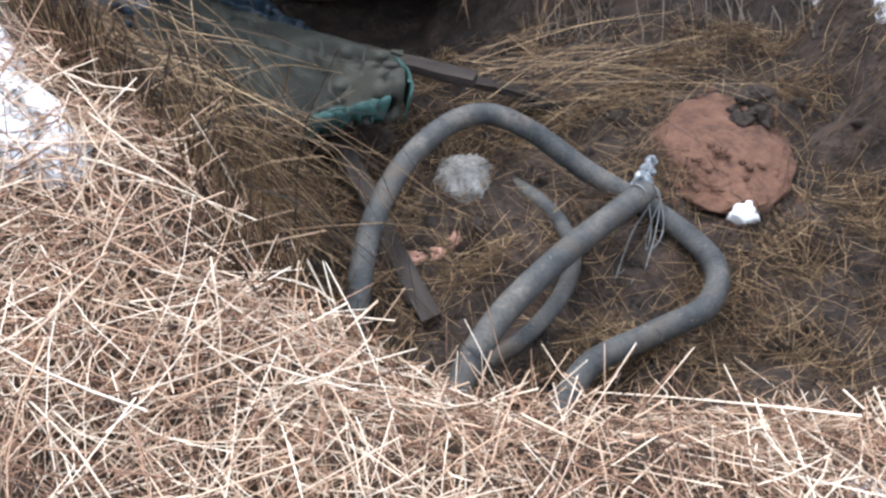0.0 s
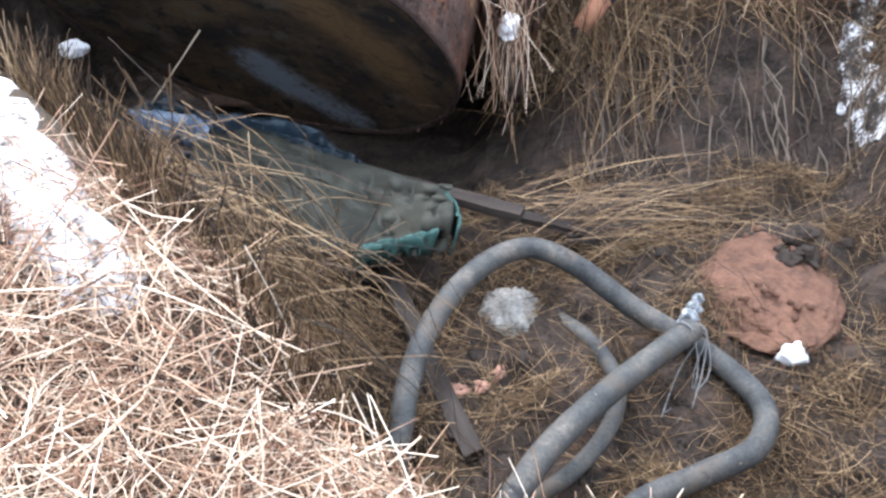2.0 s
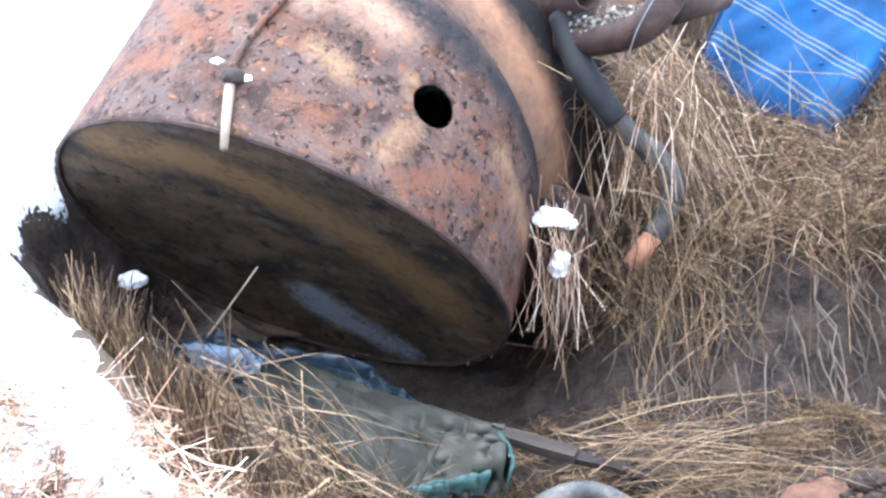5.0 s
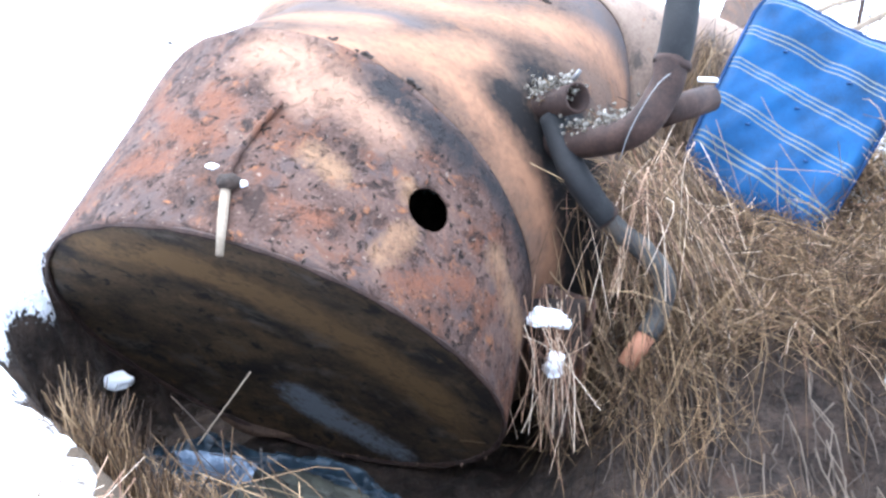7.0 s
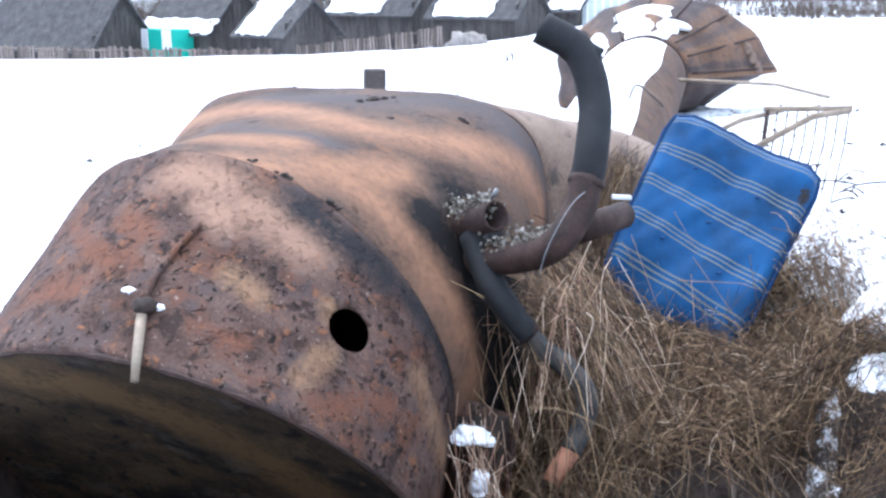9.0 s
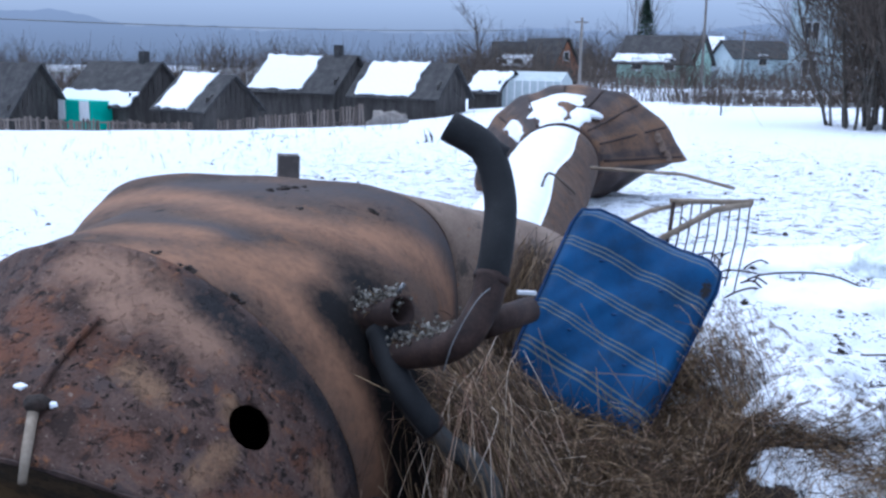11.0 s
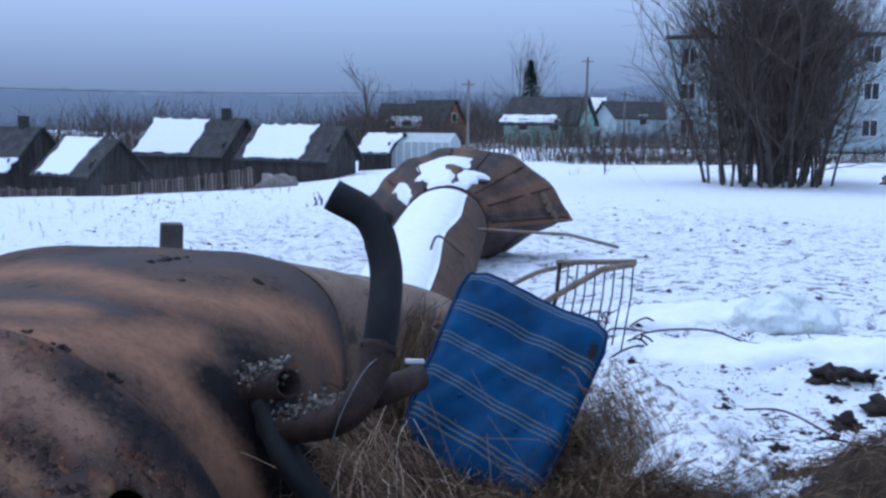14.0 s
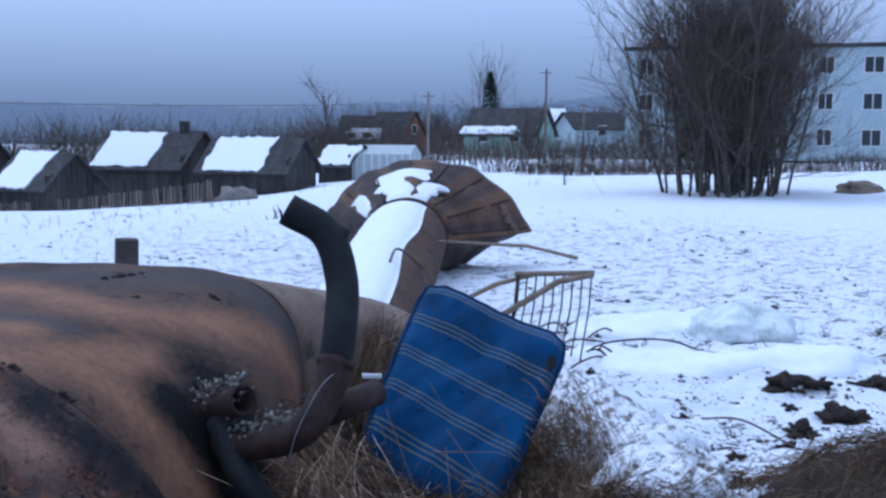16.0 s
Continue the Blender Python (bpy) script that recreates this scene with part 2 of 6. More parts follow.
M_FOIL = material("crumpled_film", [(0.05, 0.055, 0.06), (0.2, 0.22, 0.24), (0.5, 0.52, 0.54)], 45, 0.35, 0.6, 120, spread=(0.4, 0.62), spec=0.6)
M_WIRE = material("grey_wire", [(0.1, 0.1, 0.1), (0.25, 0.25, 0.25)], 20, 0.5, 0, 60, metal=0.6)
M_BARK = material("bark", [(0.03, 0.026, 0.021), (0.075, 0.066, 0.055), (0.15, 0.135, 0.115)], 6, 0.9, 0.3, 40, island=0.3)
M_TWIG = material("twig", [(0.04, 0.03, 0.024), (0.085, 0.066, 0.052), (0.135, 0.107, 0.084)], 4, 0.9, 0, 40, island=0.4)


# ---- mesh helpers ----
def part(name, bm, mat, parent=None, label="", smooth=False):
    """One mesh object out of a bmesh, under a thing or part."""
    me = bpy.data.meshes.new(name)
    bm.to_mesh(me)
    bm.free()
    return finish(name, me, mat, parent, label, smooth)


def finish(name, me, mat, parent=None, label="", smooth=False):
    me.materials.append(mat)
    if smooth:
        me.polygons.foreach_set("use_smooth", [True] * len(me.polygons))
    ob = new(name, me)
    if parent:
        ob.parent = parent
    if label:
        ob["label"] = label
    return ob


def thing(name, label, category, at=(0, 0, 0), turn=0.0, group="", kind=""):
    ob = new(name)
    ob.empty_display_size = 0.1
    ob.matrix_world = pose(*at, 0, 0, turn)
    return tagged(ob, label, category, group, kind)


def mesh_of(name, verts, faces):
    me = bpy.data.meshes.new(name)
    me.from_pydata([tuple(map(float, v)) for v in verts], [], faces)
    me.update()
    return me


def box(bm, size, m=Matrix(), bevel=0.0):
    r = bmesh.ops.create_cube(bm, size=1.0, matrix=m @ Matrix.Diagonal((*size, 1)))
    if bevel:
        bmesh.ops.bevel(bm, geom=list({e for v in r["verts"] for e in v.link_edges}), offset=bevel, segments=2, affect="EDGES", profile=0.6)
    return bm


def a_box(size, m=Matrix(), bevel=0.0):
    return box(bmesh.new(), size, m, bevel)


def spline(points, per=8):
    """A smooth line through points (Catmull-Rom)."""
    p = np.array(points, float)
    p = np.vstack([2 * p[0] - p[1], p, 2 * p[-1] - p[-2]])
    out = []
    for i in range(1, len(p) - 2):
        for k in range(per):
            t = k / per
            out.append(0.5 * (2 * p[i] + (p[i + 1] - p[i - 1]) * t + (2 * p[i - 1] - 5 * p[i] + 4 * p[i + 1] - p[i + 2]) * t * t
                              + (3 * p[i] - p[i - 1] - 3 * p[i + 1] + p[i + 2]) * t ** 3))
    out.append(p[-2])
    return np.array(out)


def tube(path, radius, sides=12, cap=True, hollow=0.0):
    """A tube along a line. radius: a number, or one for each point. hollow: the wall's thickness at an open far end."""
    path = np.array(path, float)
    n = len(path)
    rad = np.broadcast_to(np.array(radius, float), (n,)).copy()
    tan = np.gradient(path, axis=0)
    tan /= np.linalg.norm(tan, axis=1)[:, None] + 1e-9
    up = np.array([0.0, 0.0, 1.0]) if abs(tan[0][2]) < 0.9 else np.array([1.0, 0.0, 0.0])
    rings = []
    ang = np.arange(sides) * 2 * np.pi / sides
    u = np.cross(tan[0], up)
    for i in range(n):
        u = u - tan[i] * (u @ tan[i])
        u /= np.linalg.norm(u) + 1e-9
        w = np.cross(tan[i], u)
        rings.append(path[i] + rad[i] * (np.cos(ang)[:, None] * u + np.sin(ang)[:, None] * w))
    if hollow:
        end, ax = path[-1], tan[-1]
        inner = end + (rings[-1] - end) * (1 - hollow / rad[-1])
        rings += [inner, inner - ax * rad[-1] * 4]
    v = np.vstack(rings)
    f = [(i * sides + k, i * sides + (k + 1) % sides, (i + 1) * sides + (k + 1) % sides, (i + 1) * sides + k) for i in range(len(rings) - 1) for k in range(sides)]
    if cap:
        f += [tuple(range(sides))[::-1], tuple(range((len(rings) - 1) * sides, len(rings) * sides))]
    return v, f


def tube_part(name, path, radius, mat, parent=None, label="", sides=12, hollow=0.0):
    return finish(name, mesh_of(name, *tube(path, radius, sides, True, hollow)), mat, parent, label, True)


def lump(name, size, mat, at, seed=0, rough=0.25, detail=3, turn=0.0, flat=0.35):
    """An uneven clod, one mesh, resting with its flattened underside at its origin."""
    bm = bmesh.new()
    bmesh.ops.create_icosphere(bm, subdivisions=detail, radius=1.0)
    for v in bm.verts:
        p = v.co.copy()
        k = 1 + rough * noise.fractal(p * 1.3 + Vector((seed * 7.1, seed * 3.3, 0)), 0.9, 2.1, 4)
        v.co = Vector((p.x * k * size[0], p.y * k * size[1], max(p.z * k, -flat) * size[2] + flat * size[2]))
    ob = part(name, bm, mat, smooth=True)
    ob.matrix_world = pose(*at, 0, 0, turn)
    return ob


def wobble(x, y, seed, size, waves=9):
    """Smooth uneven ground: a few crossing waves, about -1 to 1."""
    g = np.random.default_rng(seed)
    a, s, p = g.uniform(0, 2 * np.pi, waves), g.uniform(0.6, 2.2, waves), g.uniform(0, 2 * np.pi, waves)
    return sum(np.sin((x * np.cos(a[i]) + y * np.sin(a[i])) * 2 * np.pi * s[i] / size + p[i]) for i in range(waves)) / waves ** 0.5 / 1.4


def step(a, b, x):
    t = np.clip((x - a) / (b - a), 0, 1)
    return t * t * (3 - 2 * t)


# ---- the ground: a snowy field with a pit dug in it ----
def pit_share(x, y):
    """0 on the ground round the pit, 1 on its floor."""
    deep = 1 - step(-0.15, 0.45, x)
    near = step(0.92, 1.34, y - 0.1 * step(0.2, 0.9, x))
    far = 1 - deep * step(4.5, 5.1, y) - (1 - deep) * step(2.98, 4.75, y + 0.12 * wobble(x, y, 3, 1.2))
    right = 1 - step(1.1, 1.62, x + 0.06 * wobble(x, y, 4, 0.9))
    left = step(0.4, 0.86, 0.776 * x + 0.63 * y + 0.05 * wobble(x, y, 5, 0.8))
    return near * far * right * left * step(-2.0, -1.72, x + 0.06 * wobble(x, y, 10, 0.7))


def height(x, y):
    x, y = np.asarray(x, float), np.asarray(y, float)
    field = -0.3 - 0.25 * step(10, 30, y) - 0.04 * step(30, 90, y) * step(8, 20, x)
    field = field - (2.9 * step(20, 62, y) + 0.4 * step(60, 90, y)) * (1 - step(-14, 16, x - 0.08 * (y - 50)))
    field = field + 0.035 * wobble(x, y, 1, 3.0) + 0.03 * wobble(x, y, 2, 0.9) * (1 - step(14, 40, y)) + 0.027 * wobble(x, y, 12, 0.33) * step(4.6, 6.5, y) * (1 - step(12, 30, y)) + 0.014 * wobble(x, y, 12, 0.33) * (1 - step(4.6, 6.5, y)) + 0.35 * wobble(x, y, 8, 60) * step(15, 60, np.hypot(x, y))
    bank = 0.2 * np.exp(-((x + 1.05) / 0.55) ** 2 - ((y - 1.6) / 0.7) ** 2) - 0.1 * np.exp(-((x - 0.1) / 0.8) ** 2 - ((y - 0.9) / 0.6) ** 2) - 0.12 * step(0.2, 0.7, x) * np.exp(-((y - 1.0) / 0.6) ** 2)
    bank = bank + 0.2 * np.exp(-((x - 0.36) / 0.16) ** 2 - ((y - 4.45) / 0.35) ** 2) - 0.1 * np.exp(-((x - 0.75) / 0.28) ** 2 - ((y - 4.5) / 0.3) ** 2) - 0.16 * np.exp(-((x - 1.25) / 0.35) ** 2 - ((y - 4.55) / 0.5) ** 2)
    bank = bank + 0.3 * np.exp(-((x - 2.65) / 0.5) ** 2 - ((y - 3.7) / 0.5) ** 2)
    top = field + bank
    floor = -1.03 - 0.3 * step(2.7, 3.4, y) * (1 - step(-0.3, 0.3, x)) + 0.035 * wobble(x, y, 6, 0.7) + 0.02 * wobble(x, y, 7, 0.25)
    s = pit_share(x, y)
    return top + (floor - top) * s + 0.02 * wobble(x, y, 9, 0.35) * step(0.05, 0.4, s)


def spaced(lo, hi, fine, far, growth=1.13):
    a = list(np.arange(lo, hi, fine))
    d = fine
    while a[-1] < far:
        d *= growth
        a.append(a[-1] + d)
    d = fine
    while a[0] > -far:
        d *= growth
        a.insert(0, a[0] - d)
    return np.array(a)


gx, gy = spaced(-2.6, 3.4, 0.032, 900), spaced(0.3, 6.6, 0.032, 900)
GX, GY = np.meshgrid(gx, gy)
GZ = height(GX, GY)
nx, ny = len(gx), len(gy)
gi = np.arange(nx * ny).reshape(ny, nx)
ground_me = bpy.data.meshes.new("ground")
quads = np.stack([gi[:-1, :-1], gi[:-1, 1:], gi[1:, 1:], gi[1:, :-1]], -1).reshape(-1, 4)
ground_me.from_pydata(np.stack([GX, GY, GZ], -1).reshape(-1, 3).tolist(), [], quads.tolist())


def hay_share(x, y):
    """Where hay covers the ground: the near and left banks and the slope below the mattress."""
    near = (1 - step(1.25, 1.75, y - 0.5 * step(-0.2, -0.6, x))) * step(-0.9, -0.3, y + 0.25 * wobble(x, y, 46, 0.9)) * step(-2.1, -1.6, x + 0.25 * wobble(x, y, 47, 0.9))
    left = (1 - step(0.7, 0.95, 0.776 * x + 0.63 * y)) * (1 - step(2.3, 2.9, y))
    slope = step(0.0, 0.3, x) * step(3.42, 3.9, y - 0.22 * step(0.55, 0.95, x) + 0.15 * wobble(x, y, 48, 0.6)) * (1 - step(4.9, 5.4, y)) * (1 - step(1.42 - 0.24 * step(4.2, 4.7, y), 1.75 - 0.24 * step(4.2, 4.7, y), x + 0.15 * wobble(x, y, 49, 0.7)))
    right = (1 - step(3.3, 3.8, x)) * step(1.8, 2.4, y) * step(1.75, 2.2, x + 0.2 * wobble(x, y, 44, 0.8)) * (1 - step(3.9, 4.4, y + 0.2 * wobble(x, y, 45, 0.7)))
    return np.clip(np.maximum.reduce([near * (1 - step(1.7, 2.3, x)), left * step(-2.2, -1.6, x) * step(-0.7, -0.2, y), slope, right]), 0, 1)


snow = (1 - step(0.02, 0.25, pit_share(GX, GY))) * (1 - hay_share(GX, GY)) * 1.0
thin = 0.44 * step(4, 7, GY) * (1 - step(14, 30, GY)) * step(-6, 0, GX) * (1 - step(8, 14, GX)) + 0.5 * np.exp(-((GX - 2.5) / 0.9) ** 2 - ((GY - 4.6) / 0.9) ** 2)
for label, values in (("snow", snow * (1 - thin)), ("litter", np.clip(hay_share(GX, GY) + 0.25 * pit_share(GX, GY) * (GY < 3), 0, 1))):
    ground_me.attributes.new(label, "FLOAT", "POINT").data.foreach_set("value", values.reshape(-1).astype(np.float32))
ground = finish("ground", ground_me, M_GROUND, smooth=True)
tagged(ground, "snowy field with a muddy pit dug into it", "ground", kind="structure")


# ---- straw: thin bent three-sided stalks ----
def stalks(name, n, where, length, radius, mat, label, seed, lift=0.03, lean=0.25, down=0.0, stiff=0.15, keep=None):
    """n stalks scattered over the box where=(x0, x1, y0, y1), kept by the share that keep(x, y) gives, lying along the ground."""
    g = np.random.default_rng(seed)
    x0, x1, y0, y1 = where
    x, y = g.uniform(x0, x1, n * 4), g.uniform(y0, y1, n * 4)
    ok = g.random(n * 4) < (keep(x, y) if keep else 1)
    x, y = x[ok][:n], y[ok][:n]
    n = len(x)
    e = 0.04
    z = height(x, y)
    nrm = np.stack([-(height(x + e, y) - height(x - e, y)) / (2 * e), -(height(x, y + e) - height(x, y - e)) / (2 * e), np.ones(n)], -1)
    nrm /= np.linalg.norm(nrm, axis=1)[:, None]
    a = g.uniform(0, 2 * np.pi, n)
    t1 = np.cross(nrm, np.stack([np.cos(a), np.sin(a), np.zeros(n)], -1))
    t1 += np.array([0, 0, -1.0]) * down * (1.05 - nrm[:, 2:3])
    t1 += nrm * g.normal(0, lean, n)[:, None]
    t1 /= np.linalg.norm(t1, axis=1)[:, None]
    side = np.cross(t1, nrm)
    side /= np.linalg.norm(side, axis=1)[:, None] + 1e-9
    L = g.uniform(*length, n) * g.uniform(0.5, 1.0, n)
    base = np.stack([x, y, z], -1) + nrm * (g.random(n) ** 1.6 * lift)[:, None]
    b1, b2 = g.normal(0, stiff, n), g.normal(0, stiff, n)
    kink = g.uniform(0.3, 0.7, n)
    R = g.uniform(*radius, n)
    rings = []
    for k in range(4):
        t = k / 3.0
        bend = np.maximum(t - kink, 0)
        c = base + t1 * (L * (t - 0.5))[:, None] + side * (L * b1 * ((t - 0.5) ** 2 + bend))[:, None] + nrm * (L * b2 * ((t - 0.5) ** 2 + bend))[:, None]
        for q in range(3):
            w = q * 2.0944
            rings.append(c + (side * math.cos(w) + nrm * math.sin(w)) * (R * (1 - 0.35 * t))[:, None])
    v = np.stack(rings, 1).reshape(-1, 3)
    pat = [(k * 3 + q, k * 3 + (q + 1) % 3, k * 3 + 3 + (q + 1) % 3, k * 3 + 3 + q) for k in range(3) for q in range(3)]
    f = (np.arange(n)[:, None, None] * 12 + np.array(pat)[None]).reshape(-1, 4)
    me = bpy.data.meshes.new(name)
    me.vertices.add(len(v))
    me.vertices.foreach_set("co", v.reshape(-1))
    me.loops.add(f.size)
    me.loops.foreach_set("vertex_index", f.reshape(-1))
    me.polygons.add(len(f))
    me.polygons.foreach_set("loop_start", np.arange(0, f.size, 4))
    me.polygons.foreach_set("loop_total", np.full(len(f), 4))
    me.update()
    ob = finish(name, me, mat)
    return tagged(ob, label, "hay", kind="stuff")


def near_bank(x, y):
    return (1 - step(0.25, 0.75, pit_share(x, y))) * (y < 2.2)


def left_slope(x, y):
    return step(0.02, 0.15, pit_share(x, y)) * (1 - 0.9 * step(0.75, 0.98, pit_share(x, y))) * (1 - step(2.35, 2.65, y)) * (0.35 + 0.65 * step(-0.4, 0.3, wobble(x, y, 43, 0.5)))


def mat_slope(x, y):
    return hay_share(x, y) * 0.9


stalks("loose_hay", 4000, (-1.9, 1.9, -0.7, 0.6), (0.1, 0.34), (0.001, 0.002), M_STRAW, "dry hay trodden into the bank", 10, 0.05, 0.2, 0, 0.2, hay_share)
stalks("loose_hay", 17000, (-1.5, 1.5, 0.45, 1.75), (0.07, 0.3), (0.0007, 0.0018), M_STRAW, "pale dry hay strewn over the near bank", 11, 0.07, 0.28, 0, 0.2, near_bank)
stalks("loose_hay", 1500, (-1.3, 1.3, 0.6, 1.5), (0.14, 0.5), (0.001, 0.0024), M_BLEACHED, "long bleached straw stalks on the near bank", 12, 0.1, 0.22, 0, 0.12, near_bank)
stalks("matted_hay", 11000, (-1.7, -0.1, 1.2, 3.2), (0.12, 0.42), (0.0008, 0.0018), M_OLD_HAY, "brown hay hanging down the bank beside the snow", 13, 0.07, 0.2, 3.0, 0.18, left_slope)
stalks("matted_hay", 22000, (-0.05, 1.8, 3.2, 5.3), (0.12, 0.42), (0.001, 0.0022), M_OLD_HAY, "thick brown hay on the slope below the mattress", 14, 0.12, 0.45, 0.05, 0.3, mat_slope)
stalks("scattered_hay", 13000, (-0.8, 1.5, 1.25, 3.2), (0.06, 0.3), (0.0008, 0.0017), M_OLD_HAY, "thin hay scattered over the muddy pit floor", 15, 0.03, 0.13, 0, 0.18,
       lambda x, y: pit_share(x, y) * (0.15 + 0.85 * step(-0.1, 0.5, wobble(x, y, 41, 0.6))))
stalks("loose_hay", 2600, (0.1, 1.7, 3.5, 5.0), (0.08, 0.32), (0.0008, 0.0016), M_STRAW, "pale straws among the brown hay of the slope", 17, 0.15, 0.4, 0.05, 0.3, mat_slope)
stalks("matted_hay", 2200, (1.25, 1.95, 3.3, 4.3), (0.08, 0.3), (0.0009, 0.0018), M_OLD_HAY, "hay trodden into the pit's edge beside the old snow", 18, 0.06, 0.3, 0.1, 0.25)
stalks("matted_hay", 5000, (1.6, 3.4, 2.5, 4.4), (0.1, 0.35), (0.001, 0.002), M_OLD_HAY, "brown hay heaped on the edge of the pit", 16, 0.06, 0.25, 0, 0.2, hay_share)


# ---- the tank ----
def oval(centre, axis, rx, rz, power=2.0, roll=0.0, count=160):
    """A ring of points round an axis: an oval, squarer with a higher power."""
    d = Vector(axis).normalized()
    side = d.cross(Vector((0, 0, 1))).normalized()
    up = side.cross(d)
    a = np.arange(count) * 2 * np.pi / count
    c, s = np.cos(a), np.sin(a)
    k = (np.abs(c) ** power + np.abs(s) ** power) ** (-1 / power)
    u, w = c * k * rx, s * k * rz
    r = radians(roll)
    u, w = u * math.cos(r) - w * math.sin(r), u * math.sin(r) + w * math.cos(r)
    return np.array(centre) + u[:, None] * np.array(side) + w[:, None] * np.array(up)


def loft(rings, close=False):
    n = len(rings[0])
    v = np.vstack(rings)
    f = [(i * n + k, i * n + (k + 1) % n, (i + 1) * n + (k + 1) % n, (i + 1) * n + k) for i in range(len(rings) - 1) for k in range(n)]
    if close:
        f.append(tuple(range((len(rings) - 1) * n, len(rings) * n)))
    return v, f


RIM_C, RIM_N, RIM_R = np.array((-1.013, 3.45, -0.631)), np.array((0.25, 0.753, 0.609)), 0.857
rim = oval(RIM_C, RIM_N, RIM_R, RIM_R)
AX = (0.28, 0.95, -0.07)
rim_d = Vector(RIM_N).normalized()
rim_s = rim_d.cross(Vector((0, 0, 1))).normalized()
rim_u = rim_s.cross(rim_d)
turn_a = np.arange(160) * 2 * np.pi / 160
# the mitred joint between the front section and the drum
seam = (RIM_C + RIM_R * (0.959 * np.cos(turn_a)[:, None] * np.array(rim_s) + 0.929 * np.sin(turn_a)[:, None] * np.array(rim_u))
        + (0.597 - 0.074 * np.cos(turn_a) + 0.262 * np.sin(turn_a))[:, None] * np.array(rim_d))
mid = oval((-0.691, 4.301, -0.331), AX, 0.925, 0.879, 2.5, -1.1)
back = oval((-0.589, 5.094, -0.254), AX, 0.965, 0.843, 4.2, -0.65)
swell = np.degrees(turn_a)
swell = (step(112, 150, swell) * (1 - step(250, 300, swell)))[:, None]
collar = (seam + (mid - seam) * 0.4) * (1 - swell) + oval((-1.026, 3.97, -0.411), AX, 0.876, 0.873, 1.95, -0.5) * swell
cap = oval((0.463, 5.644, -0.304), AX, 0.813, 0.656, 2.3)


def blend_rings(list_of, steps):
    out = []
    for (a, b), k in zip(zip(list_of, list_of[1:]), steps):
        out += [a + (b - a) * (i / k) for i in range(k)]
    return out + [list_of[-1]]


def dent(v, amount, size, seed):
    c = v.mean(0)
    d = v - c
    d /= np.linalg.norm(d, axis=1)[:, None]
    return v + d * (amount * wobble(v[:, 0] + 0.7 * v[:, 2], v[:, 1] - 0.4 * v[:, 2], seed, size))[:, None]


tank = thing("tank", "large rusty steel tank lying tilted over the pit", "tank")
fv, ff = loft(blend_rings([rim, seam], [34]))
fv = dent(fv, 0.004, 0.35, 22)
front_me = mesh_of("front_shell", fv, ff)
bv, bf = loft(blend_rings([seam * 0.997 + seam.mean(0) * 0.003, collar, mid, back], [18, 26, 40]))
body_me = mesh_of("body", dent(bv, 0.008, 0.8, 21), bf)
ev, ef = loft(blend_rings([back + (back.mean(0) - back) * 0.004, cap, cap + (cap.mean(0) - cap) * 0.9], [20, 4]), True)
HOLE, HOLE_R = Vector((-0.41, 3.205, 0.04)), 0.074
bm = bmesh.new()
bm.from_mesh(front_me)
tree_v = min(bm.verts, key=lambda v: (v.co - HOLE).length)
axis = tree_v.normal.copy()
centre = tree_v.co + (HOLE - tree_v.co) - axis * (HOLE - tree_v.co).dot(axis)
bmesh.ops.delete(bm, geom=[f for f in bm.faces if (f.calc_center_median() - centre).length < HOLE_R], context="FACES")
for v in bm.verts:
    d = v.co - centre
    if d.length < HOLE_R * 1.5 and any(e.is_boundary for e in v.link_edges):
        flat = d - axis * d.dot(axis)
        v.co = centre + flat.normalized() * HOLE_R + axis * d.dot(axis)
front = part("front_shell", bm, M_RUST_FRONT, tank, "flaking rusty front section with a round hole", True)
end_shell = finish("end_shell", mesh_of("end_shell", dent(ev, 0.01, 0.7, 25), ef), M_PALE_RUST, tank, "pale tan tapering end section", True)
body = finish("body", body_me, M_RUST, tank, "dented brown steel drum with orange rust streaks", True)


def along(ob, name, lines):
    """Stores how near each vertex lies to lines of colour: (points, half-width) each."""
    v = np.empty(len(ob.data.vertices) * 3)
    ob.data.vertices.foreach_get("co", v)
    v = v.reshape(-1, 3)
    best = np.zeros(len(v))
    for pts, width in lines:
        p = spline(pts, 6) if len(pts) > 2 else np.array([np.array(pts[0]) + (np.array(pts[-1]) - np.array(pts[0])) * t for t in np.linspace(0, 1, 8)])
        d = np.min(np.linalg.norm(v[:, None] - p[None], axis=2), axis=1)
        best = np.maximum(best, np.clip(1 - d / width / 2, 0, 1))
    ob.data.attributes.new(name, "FLOAT", "POINT").data.foreach_set("value", best.astype(np.float32))


along(body, "orange", [([(-0.8, 3.62, 0.49), (-0.68, 3.65, 0.48), (-0.53, 3.7, 0.44), (-0.37, 3.68, 0.35), (-0.25, 3.64, 0.23), (-0.16, 3.62, 0.07), (-0.08, 3.65, -0.08), (-0.02, 3.7, -0.29), (0.0, 3.74, -0.5)], 0.095),
                       ([(-0.47, 4.22, 0.5), (-0.23, 4.25, 0.48), (0.0, 4.38, 0.41), (0.2, 4.55, 0.3), (0.28, 4.62, 0.15)], 0.11), ([(-1.32, 5.0, 0.45), (-1.08, 4.82, 0.53), (-0.81, 4.58, 0.55), (-0.56, 4.29, 0.54)], 0.12),
                       ([(-0.6, 3.66, 0.46), (-0.45, 3.75, 0.42), (-0.3, 3.9, 0.38)], 0.1), ([(-1.15, 3.95, 0.42), (-0.9, 3.9, 0.52), (-0.7, 3.85, 0.52)], 0.09)])
